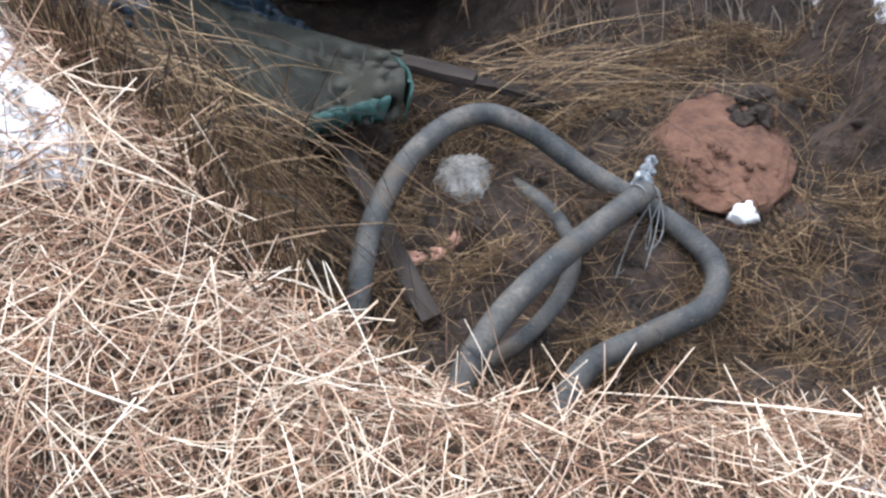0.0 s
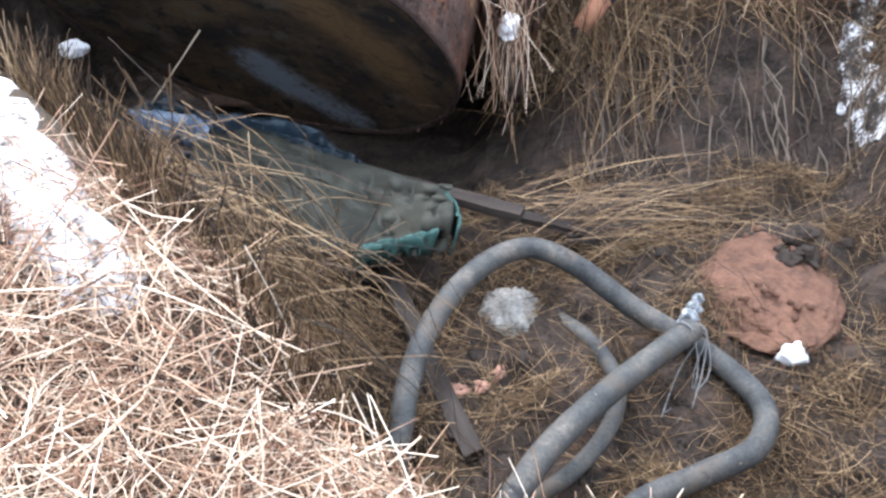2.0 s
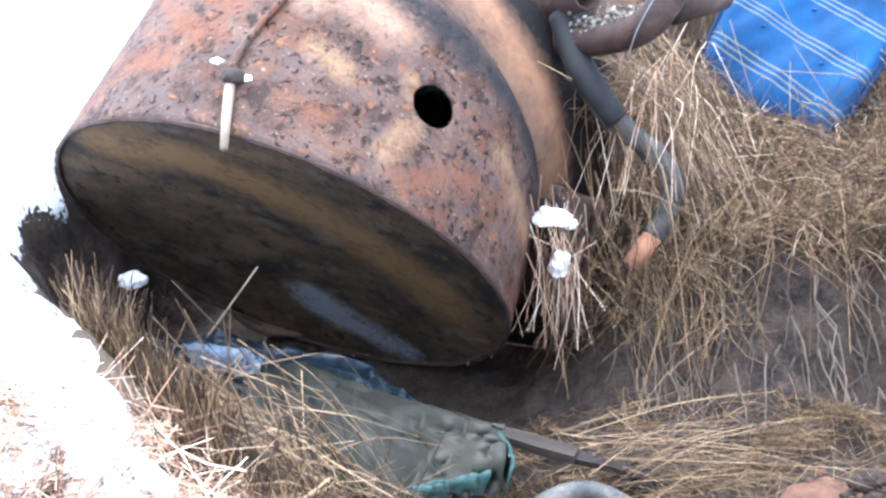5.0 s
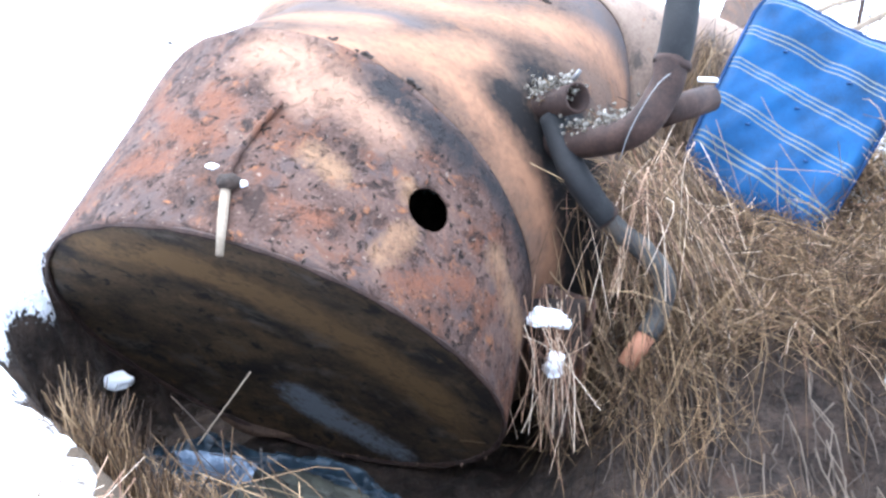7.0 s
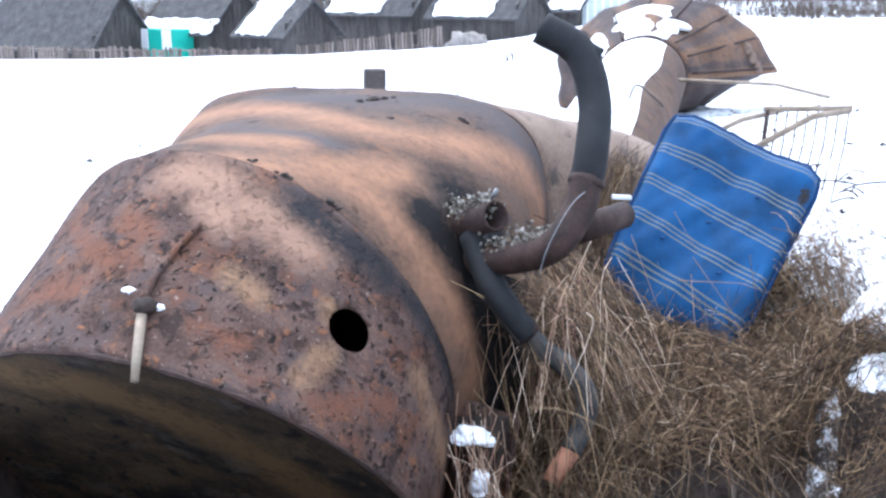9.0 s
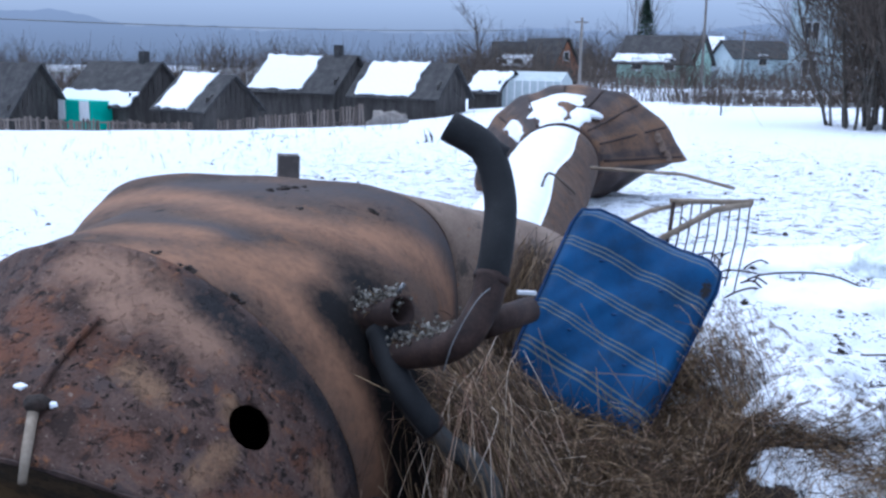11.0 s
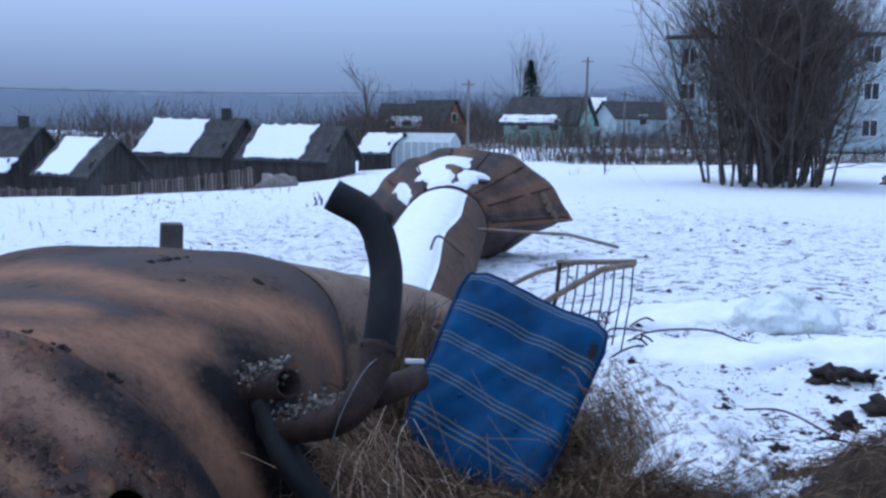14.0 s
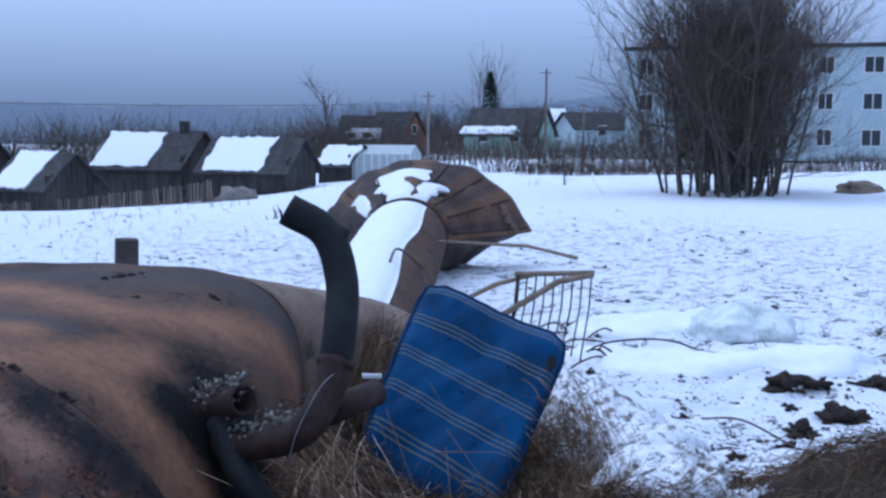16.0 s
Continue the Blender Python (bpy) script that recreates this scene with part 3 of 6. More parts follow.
# grey over the drum's top back: sky sheen painted into the colour
along(body, "grey", [([(-0.86, 4.95, 0.57), (-0.49, 4.77, 0.57), (-0.11, 4.87, 0.55), (0.11, 4.84, 0.49), (0.2, 4.7, 0.39)], 0.16), ([(-1.11, 4.4, 0.48), (-0.82, 4.08, 0.54), (-0.55, 3.94, 0.5)], 0.06), ([(0.3, 4.85, 0.3), (0.36, 4.95, 0.0)], 0.15)])
# near-black zone below the pipes and down the drum's right
along(body, "dark_zone", [([(-0.2, 3.79, 0.28), (-0.12, 3.78, 0.16), (-0.03, 3.79, 0.03), (0.03, 3.81, -0.17), (0.05, 3.84, -0.36), (0.06, 3.86, -0.6)], 0.085), ([(-0.05, 3.97, 0.24), (0.1, 3.95, -0.1), (0.16, 4.0, -0.4)], 0.15)])
along(front, "grey", [([(-0.6, 3.47, 0.37), (-0.47, 3.43, 0.28), (-0.32, 3.44, 0.14)], 0.06), ([(-0.3, 3.45, 0.13), (-0.21, 3.48, 0.0), (-0.14, 3.52, -0.15), (-0.1, 3.57, -0.3)], 0.045)])
along(front, "orange", [([(-0.78, 3.19, 0.21), (-0.7, 3.16, 0.16)], 0.045), ([(-0.49, 3.23, 0.1), (-0.48, 3.21, 0.07)], 0.035), ([(-0.55, 3.01, -0.05), (-0.48, 3.12, -0.02)], 0.04), ([(-0.24, 3.35, -0.2), (-0.2, 3.36, -0.35), (-0.17, 3.42, -0.5)], 0.06)])
along(front, "pale", [([(-1.0, 3.56, 0.46), (-0.86, 3.5, 0.43), (-0.74, 3.42, 0.36), (-0.62, 3.38, 0.3), (-0.55, 3.36, 0.26)], 0.085), ([(-0.9, 3.44, 0.4), (-0.8, 3.35, 0.33)], 0.06)])
along(front, "red", [([(-0.84, 3.01, 0.09), (-0.73, 3.01, 0.06)], 0.05), ([(-1.17, 3.44, 0.34), (-1.05, 3.33, 0.31)], 0.05), ([(-1.38, 3.58, 0.29), (-1.22, 3.32, 0.25), (-1.08, 3.23, 0.24)], 0.05), ([(-1.42, 3.27, 0.12), (-1.26, 3.21, 0.17)], 0.06), ([(-0.5, 2.99, -0.12), (-0.3, 3.15, -0.2)], 0.06)])
overlay(overlay(overlay(M_RUST, "grey", (0.062, 0.053, 0.053), 0.15, 1.0, 5, 1.3), "orange", (0.235, 0.125, 0.072), 0.12, 1.0, 5, 1.6), "dark_zone", (0.008, 0.007, 0.007), 0.1, 0.7, 6, 1.2)
overlay(overlay(overlay(overlay(M_RUST_FRONT, "red", (0.125, 0.053, 0.03), 0.4, 1.1, 15, 2.2), "orange", (0.2, 0.12, 0.07), 0.25, 0.9, 11, 1.8), "pale", (0.24, 0.145, 0.098), 0.15, 0.9, 6, 1.4), "grey", (0.022, 0.02, 0.021), 0.12, 0.85, 8, 1.6)
for ob, thick in ((front, 0.008), (body, 0.006), (end_shell, 0.006)):
    md = ob.modifiers.new("thickness", "SOLIDIFY")
    md.thickness, md.offset = thick, -1
inner = RIM_C + (rim - RIM_C) * 0.996 + RIM_N * 0.008
pv, pf = loft([RIM_C + (inner - RIM_C) * k + RIM_N * (0.05 * (1 - k * k)) for k in np.linspace(1.0, 0.02, 26)], True)
plate = finish("end_plate", mesh_of("end_plate", pv, pf), M_PLATE, tank, "dark end plate with ochre streaks", True)
along(plate, "ochre", [([(-1.5, 3.2, -0.15), (-1.2, 3.17, -0.15), (-0.8, 3.22, -0.36), (-0.5, 3.35, -0.63), (-0.3, 3.6, -0.88)], 0.1), ([(-1.55, 3.25, -0.35), (-1.3, 3.3, -0.4), (-1.0, 3.4, -0.6)], 0.06)])
along(plate, "frost", [([(-1.0, 3.7, -0.95), (-0.85, 3.8, -1.05), (-0.62, 3.87, -1.15)], 0.09)])
overlay(overlay(M_PLATE, "ochre", (0.15, 0.09, 0.038), 0.12, 0.8, 6, 2.2), "frost", (0.2, 0.22, 0.25), 0.2, 0.7, 8, 2.6)
ang = np.linspace(0, 2 * np.pi, 161)
rim_line = np.vstack([rim, rim[:1]])
finish("rim_weld", mesh_of("rim_weld", *tube(rim_line, 0.009 + 0.004 * np.sin(ang * 37) * np.sin(ang * 11), 6, False)), M_RUST_PIPE, tank)
seam_line = np.vstack([seam, seam[:1]])
finish("seam_weld", mesh_of("seam_weld", *tube(seam_line, 0.004, 6, False)), M_RUST_PIPE, tank)

# pipes and hoses on the tank
stub = thing("pipe_stub", "rusty open pipe stub lagged with frosted straw", "pipe")
tube_part("pipe", [(-0.2, 4.05, 0.15), (-0.06, 3.87, 0.22), (0.055, 3.7, 0.285)], 0.054, M_RUST_PIPE, stub, hollow=0.008, sides=16)
riser = thing("riser_pipe", "black rubber hose clamped upright on a rusty elbow pipe", "pipe")
tube_part("elbow", spline([(-0.05, 3.86, 0.08), (0.1, 3.66, 0.14), (0.24, 3.52, 0.22), (0.33, 3.56, 0.34), (0.355, 3.6, 0.44)]), 0.056, M_RUST_PIPE, riser, "brown rusty elbow", 16)
tube_part("hose", spline([(0.35, 3.595, 0.4), (0.375, 3.63, 0.52), (0.395, 3.74, 0.68), (0.35, 3.82, 0.84), (0.215, 3.845, 0.925)]), 0.058, M_BLACK_HOSE, riser, "black rubber hose", 20, hollow=0.012)
tube_part("clamp", [(0.353, 3.598, 0.41), (0.36, 3.605, 0.435)], 0.064, M_RUST_PIPE, riser, "rusty hose clamp", 16)
lower = thing("drain_hose", "grey rubber hose with a bright rusty end, drooping on hay", "hose", (-0.026, -0.22, 0.093))
tube_part("elbow", spline([(0.0, 4.02, 0.1), (0.06, 3.9, -0.04), (0.13, 3.84, -0.14), (0.19, 3.84, -0.22)]), 0.05, M_BLACK_HOSE, lower, "dark rubber elbow", 16)
tube_part("hose", spline([(0.18, 3.845, -0.21), (0.25, 3.845, -0.28), (0.33, 3.84, -0.34), (0.405, 3.84, -0.45), (0.39, 3.82, -0.56), (0.345, 3.78, -0.64)]), 0.04, M_HOSE, lower, "", 16)
tube_part("clamp", [(0.172, 3.845, -0.2), (0.195, 3.845, -0.225)], 0.054, M_RUST_PIPE, lower, "rusty hose clamp", 14)
tube_part("tip", [(0.35, 3.782, -0.63), (0.27, 3.738, -0.74)], 0.036, M_RUST_TIP, lower, "bright rusty pipe end", 16)

# ---- hoses in the pit ----
def hose(name, label, pts, r, mat):
    p = spline(pts, 14)
    d = np.concatenate([[0], np.cumsum(np.linalg.norm(np.diff(p, axis=0), axis=1))])
    return tagged(tube_part(name, p, r * (1 + 0.015 * np.sin(d * 260)), mat, None, "", 18), label, "hose")


hose("suction_hose", "thick grey rubber hose looped on the pit floor", [(-0.26, 1.68, -1.05), (-0.25, 1.78, -0.93), (-0.23, 1.98, -0.87), (-0.16, 2.2, -0.84), (-0.05, 2.37, -0.83), (0.07, 2.44, -0.83), (0.2, 2.4, -0.86),
      (0.36, 2.32, -0.94), (0.52, 2.22, -0.98), (0.63, 2.06, -0.97), (0.66, 1.94, -0.96), (0.61, 1.82, -0.96), (0.47, 1.73, -0.96), (0.3, 1.62, -0.96), (0.21, 1.47, -1.0)], 0.031, M_HOSE)
hose("suction_hose", "thick grey rubber hose end tied on with wire", [(-0.03, 1.42, -0.98), (0.0, 1.52, -0.9), (0.09, 1.68, -0.86), (0.24, 1.88, -0.86), (0.4, 2.08, -0.89), (0.5, 2.19, -0.9)], 0.033, M_HOSE)
hose("thin_hose", "thinner dark rubber hose lying under the loop", [(0.07, 2.4, -1.02), (0.17, 2.32, -1.0), (0.25, 2.2, -0.98), (0.3, 2.04, -0.98), (0.26, 1.88, -0.98), (0.16, 1.74, -0.99), (0.05, 1.66, -1.01), (-0.05, 1.58, -1.04)], 0.022, M_HOSE)

# ---- the mattress ----
def mattress():
    ob = thing("mattress", "blue striped cotton mattress, stained, lying on the hay", "mattress")
    a, b, c = Vector((0.95, 5.05, 0.495)), Vector((1.597, 4.805, 0.211)), Vector((0.57, 4.663, -0.183))
    d = Vector((1.078, 4.309, -0.484))
    n1, n2 = 46, 46
    nrm = (b - a).cross(c - a).normalized()
    if nrm.y > 0:
        nrm = -nrm
    def sheet(off):
        pts = []
        for j in range(n2 + 1):
            for i in range(n1 + 1):
                u, w = i / n1, j / n2
                p = (a * (1 - u) + b * u) * (1 - w) + (c * (1 - u) + d * u) * w
                edge = min(u, 1 - u, w, 1 - w)
                puff = 1 - (1 - min(edge / 0.07, 1)) ** 2
                q = 0.034 * noise.noise(Vector((u * 4, w * 4, 1.7))) + 0.01 * noise.noise(Vector((u * 11 + w * 6, w * 7, 4.2)))
                corner = max(0, 0.13 - math.hypot(min(u, 1 - u), min(w, 1 - w)))
                cen = (a + b + c + d) / 4
                p = p + (cen - p) * corner * 0.5
                droop = max(0, w - 0.7)
                pts.append(p + nrm * (off * puff + q - 1.0 * droop * droop) + (c - a).normalized() * (0.8 * droop * droop))
        return pts
    top, low = sheet(0.06), sheet(-0.05)
    m = n1 + 1
    f = [(j * m + i, j * m + i + 1, (j + 1) * m + i + 1, (j + 1) * m + i) for j in range(n2) for i in range(n1)]
    k = len(top)
    f2 = [tuple(reversed([x + k for x in q])) for q in f]
    edge = [i for i in range(m)] + [j * m + n1 for j in range(1, m)] + [n2 * m + i for i in range(n1 - 1, -1, -1)] + [j * m for j in range(n2 - 1, 0, -1)]
    f3 = [(edge[i], edge[(i + 1) % len(edge)], edge[(i + 1) % len(edge)] + k, edge[i] + k) for i in range(len(edge))]
    me = mesh_of("cover", top + low, f + f2 + f3)
    uv = np.array([(i / n1, j / n2) for j in range(m) for i in range(m)] * 2)
    me.attributes.new("across", "FLOAT", "POINT").data.foreach_set("value", uv[:, 1].astype(np.float32))
    # faint dirt all over; a hole's dark inside painted as a spot
    me.attributes.new("stain_and_hole", "FLOAT", "POINT").data.foreach_set("value", (0.42 + 0.5 * np.exp(-((uv[:, 0] - 0.93) ** 2 + (uv[:, 1] - 0.17) ** 2) / 0.0016)).astype(np.float32))
    finish("cover", me, M_TICKING, ob, "blue ticking with pale stripes", True)
    border = [Vector(top[e_]).lerp(Vector(low[e_]), 0.5) for e_ in edge] + [Vector(top[edge[0]]).lerp(Vector(low[edge[0]]), 0.5)]
    tube_part("piping", border, 0.012, M_TICKING_EDGE, ob, "rolled blue edge", 6)
    for u_, w_ in ((0.3, 0.3), (0.7, 0.3), (0.3, 0.7), (0.7, 0.7), (0.5, 0.5)):
        p_ = Vector(top[int(w_ * n2) * m + int(u_ * n1)])
        b_ = lump("tuft", (0.012, 0.012, 0.006), M_TICKING_EDGE, (0, 0, 0), 3, 0.2, 2)
        b_.parent, b_.matrix_world = ob, Matrix.Translation(p_ - nrm * 0.002)
    return ob


M_TICKING_EDGE = material("blue_piping", [(0.004, 0.02, 0.06), (0.006, 0.04, 0.13)], 12, 0.85, 0.3, 120)
M_TICKING = material("blue_ticking", [(0.004, 0.022, 0.055), (0.005, 0.047, 0.135), (0.006, 0.064, 0.18)], 5, 0.85, 0.3, 200, spread=(0.3, 0.65))
n_, l_ = M_TICKING.node_tree.nodes, M_TICKING.node_tree.links
at_ = n_.new("ShaderNodeAttribute")
at_.attribute_name = "across"
ramp_ = n_.new("ShaderNodeValToRGB")
ramp_.color_ramp.interpolation = "CONSTANT"
els_ = ramp_.color_ramp.elements
els_[0].position, els_[0].color, els_[1].position, els_[1].color = 0, (0, 0, 0, 1), 0.999, (0, 0, 0, 1)
mod_ = n_.new("ShaderNodeMath")
mod_.operation, mod_.inputs[1].default_value = "FRACT", 0
mul_ = n_.new("ShaderNodeMath")
mul_.operation, mul_.inputs[1].default_value = "MULTIPLY_ADD", 5.0
mul_.inputs[2].default_value = 0.3
l_.new(at_.outputs["Fac"], mul_.inputs[0])
l_.new(mul_.outputs[0], mod_.inputs[0])
l_.new(mod_.outputs[0], ramp_.inputs[0])
for p_ in (0.36, 0.48, 0.6):
    e_ = els_.new(p_)
    e_.color = (1, 1, 1, 1)
    e_ = els_.new(p_ + 0.035)
    e_.color = (0, 0, 0, 1)
mx_ = n_.new("ShaderNodeMix")
mx_.data_type = "RGBA"
b_ = n_["Principled BSDF"]
l_.new(b_.inputs["Base Color"].links[0].from_socket, mx_.inputs["A"])
mx_.inputs["B"].default_value = (0.13, 0.14, 0.13, 1)
l_.new(ramp_.outputs[0], mx_.inputs["Factor"])
l_.new(mx_.outputs["Result"], b_.inputs["Base Color"])
mattress()
overlay(M_TICKING, "stain_and_hole", (0.02, 0.018, 0.02), 0.62, 0.85, 9, 2.0)

# ---- fallen column and cone behind the tank ----
column = thing("fallen_column", "rusty steel column lying on the snow, snow along its top", "pipe")
c0, c1 = np.array((0.62, 6.35, -0.4)), np.array((1.89, 11.0, 0.1))
cax = (c1 - c0) / np.linalg.norm(c1 - c0)
cv, cf = loft(blend_rings([oval(c0, cax, 0.4, 0.4), oval(c1, cax, 0.42, 0.42)], [24]))
col = finish("shell", mesh_of("shell", cv, cf), M_RUST, column, "", True)
M_CONE = overlay(material("cone_rust", [(0.012, 0.01, 0.011), (0.04, 0.026, 0.022), (0.075, 0.05, 0.042)], 3, 0.75, 0.4, 50), "streak", (0.14, 0.075, 0.038), 0.35, 0.8, 7, 1.8)
cone = thing("fallen_cone", "torn rusty conical skirt at the column's end, patched with snow", "cone")
k0 = oval(c1, cax, 0.43, 0.43, 2, 0, 96)
k1 = oval((2.32, 12.2, -0.01), (0.1, 1, 0.0), 1.18, 0.92, 2.0, 0, 96)
ku, kw = k1[:, 0] - 2.32, k1[:, 2] + 0.01
pull = np.exp(-((np.degrees(np.arctan2(kw, ku)) - 4) / 14) ** 2)
k1[:, 0] += 0.1 * pull
# the skirt is torn off along a slanting line from its tip to the column
low_ = -0.42 + 0.5 * step(0.1, 1.25, ku)
k1[:, 2] = np.where(ku > 0, np.maximum(k1[:, 2], low_), np.maximum(k1[:, 2], -0.55))
k1 += (np.cos(np.arange(96) * 2 * np.pi * 11 / 96) * 0.02)[:, None] * (k1 - k1.mean(0))
kk = []
for i in range(19):
    t = i / 18
    r_ = k0 + (k1 - k0) * t
    kk.append(r_)
kv, kf = loft(kk)
cone_shell = finish("shell", mesh_of("shell", dent(kv, 0.03, 0.8, 5), kf), M_CONE, cone, "", True)
cone_shell.data.attributes.new("streak", "FLOAT", "POINT").data.foreach_set("value", np.array([0.42 + 0.3 * float(wobble(np.array((i % 96) * 0.1), np.array(0.0), 77, 2.2)) + 0.3 * float(wobble(np.array((i % 96) * 0.1), np.array(0.0), 78, 0.7)) for i in range(len(kv))], np.float32))
for a_ in range(2, 44, 6):
    q_ = [kk[t_][a_] * 1.0 + np.array((0, -0.02, 0.012)) for t_ in range(1, 18)]
    tube_part("rib", q_, 0.014, M_RUST_PIPE, cone, "", 5)
for t_, a_ in ((14, 2), (14, 4), (14, 6)):
    w_ = lump("patch", (0.05, 0.03, 0.09), M_PALE_RUST, (0, 0, 0), t_ + a_, 0.5, 3)
    w_.parent, w_.matrix_world = cone, Matrix.Translation(Vector(kk[t_][a_]) + Vector((-0.02, -0.03, -0.03)))
    w_["label"] = "pale scaling patch"


def skin(name, label, rings_, a0, a1, t0, t1, thick, parent, seed, ragged=5.0):
    """Snow lying on a lofted shell between two angles (degrees) and two shares of its length."""
    g_ = np.random.default_rng(seed)
    n = len(rings_[0])
    up_, dn_ = [], []
    nu, nw = 40, 18
    for j in range(nu + 1):
        t = t0 + (t1 - t0) * j / nu
        f_ = t * (len(rings_) - 1)
        i0 = min(int(f_), len(rings_) - 2)
        ring_ = rings_[i0] + (rings_[i0 + 1] - rings_[i0]) * (f_ - i0)
        mid_ = ring_.mean(0)
        e0 = a0 + ragged * float(wobble(np.array(j * 0.1), np.array(0.0), seed, 3.0))
        e1 = a1 + ragged * float(wobble(np.array(j * 0.1), np.array(5.0), seed + 1, 3.0))
        for i in range(nw + 1):
            q = (e0 + (e1 - e0) * i / nw) / 360 * n
            k_ = int(q) % n
            p = ring_[k_] + (ring_[(k_ + 1) % n] - ring_[k_]) * (q - int(q))
            w = p - mid_
            w = w / np.linalg.norm(w)
            edge_ = min(i, nw - i, j, nu - j)
            up_.append(p + w * (0.012 + thick * min(1, edge_ / 3) ** 0.5 * (0.8 + 0.3 * g_.random())))
            dn_.append(p - w * 0.01)
    m_ = nw + 1
    f_ = [(j * m_ + i, j * m_ + i + 1, (j + 1) * m_ + i + 1, (j + 1) * m_ + i) for j in range(nu) for i in range(nw)]
    e = [i for i in range(m_)] + [j * m_ + nw for j in range(1, nu + 1)] + [nu * m_ + i for i in range(nw - 1, -1, -1)] + [j * m_ for j in range(nu - 1, 0, -1)]
    k_ = len(up_)
    f_ += [(e[i], e[(i + 1) % len(e)], e[(i + 1) % len(e)] + k_, e[i] + k_) for i in range(len(e))]
    return finish(name, mesh_of(name, up_ + dn_, f_), M_SNOW, parent, label, True)


skin("snow_cover", "snow along the column's top", blend_rings([oval(c0, cax, 0.4, 0.4), oval(c1, cax, 0.42, 0.42)], [24]), 55, 168, 0.02, 0.985, 0.03, column, 3)
skin("snow_patch", "snow patch on the cone", kk, 82, 118, 0.02, 0.72, 0.03, cone, 5, 7)
skin("snow_patch", "snow patch on the cone", kk, 62, 84, 0.02, 0.4, 0.03, cone, 6, 5)
skin("snow_patch", "snow patch on the cone", kk, 132, 150, 0.05, 0.55, 0.03, cone, 7, 5)
for ob in (col, cone_shell):
    md = ob.modifiers.new("thickness", "SOLIDIFY")
    md.thickness = 0.01
tube_part("ring", np.vstack([k0, k0[:1]]), 0.018, M_RUST_PIPE, cone, "dark weld ring", 8)


# ---- village ----
M_ROOF = material("dark_shingle_roof", [(0.02, 0.02, 0.022), (0.05, 0.048, 0.048), (0.09, 0.085, 0.08)], 2, 0.9, 0.4, 12)
M_GREEN = material("green_paint", [(0.02, 0.3, 0.22), (0.04, 0.42, 0.32)], 2, 0.7, 0.1, 20)
M_MINT = material("mint_boards", [(0.28, 0.42, 0.35), (0.38, 0.52, 0.44)], 2, 0.8, 0.1, 20)
M_ORANGE = material("orange_brick", [(0.25, 0.1, 0.05), (0.36, 0.16, 0.09)], 2, 0.85, 0.2, 20)
M_PANEL = material("pale_blue_render", [(0.38, 0.46, 0.49), (0.5, 0.57, 0.59)], 0.6, 0.85, 0.1, 6)
M_GLASS = material("dark_pane", [(0.02, 0.025, 0.03), (0.04, 0.045, 0.05)], 3, 0.15, 0, 20, spec=0.6)
M_FRAME = material("white_window_frame", [(0.6, 0.6, 0.6), (0.75, 0.75, 0.75)], 3, 0.6, 0, 20)
M_POLY = material("milky_film", [(0.35, 0.4, 0.4), (0.5, 0.54, 0.54)], 3, 0.5, 0.2, 20)


def prism(length, depth, low, high, over=0.0):
    """A gable block: the ridge runs along x."""
    bm = bmesh.new()
    x, y = length / 2 + over, depth / 2 + over
    v = [bm.verts.new(p) for p in ((-x, -y, low), (x, -y, low), (x, y, low), (-x, y, low), (-x, 0, high), (x, 0, high))]
    for q in ((0, 1, 5, 4), (2, 3, 4, 5), (1, 2, 5), (3, 0, 4), (3, 2, 1, 0)):
        bm.faces.new([v[i] for i in q])
    return bm


def slope_slab(length, depth, low, high, thick, front=True, x0=-0.5, x1=0.5, s0=0.0, s1=1.0, wavy=0.0, seed=0):
    """A slab on one roof slope, from s0 (eave) to s1 (ridge) and x0 to x1 of its length."""
    sgn = -1 if front else 1
    g = random.Random(seed)
    nu, nw = 14, 6
    up, dn = [], []
    nrm = Vector((0, sgn * (high - low), depth / 2)).normalized()
    for j in range(nw + 1):
        for i in range(nu + 1):
            u, w = x0 + (x1 - x0) * i / nu, s0 + (s1 - s0) * j / nw
            if wavy and (i in (0, nu) or j in (0, nw)):
                u += g.uniform(-wavy, wavy) / length
                w += g.uniform(-wavy, wavy) / depth
            p = Vector((u * length, sgn * depth / 2 * (1 - w), low + (high - low) * w))
            dn.append(p)
            up.append(p + nrm * thick)
    m = nu + 1
    f = [(j * m + i, j * m + i + 1, (j + 1) * m + i + 1, (j + 1) * m + i) for j in range(nw) for i in range(nu)]
    k = len(up)
    e = [i for i in range(m)] + [j * m + nu for j in range(1, nw + 1)] + [nw * m + i for i in range(nu - 1, -1, -1)] + [j * m for j in range(nw - 1, 0, -1)]
    f += [(e[i], e[(i + 1) % len(e)], e[(i + 1) % len(e)] + k, e[i] + k) for i in range(len(e))] + [tuple(x + k for x in q[::-1]) for q in f[:nu * nw]]
    return mesh_of("slab", up + dn, f)


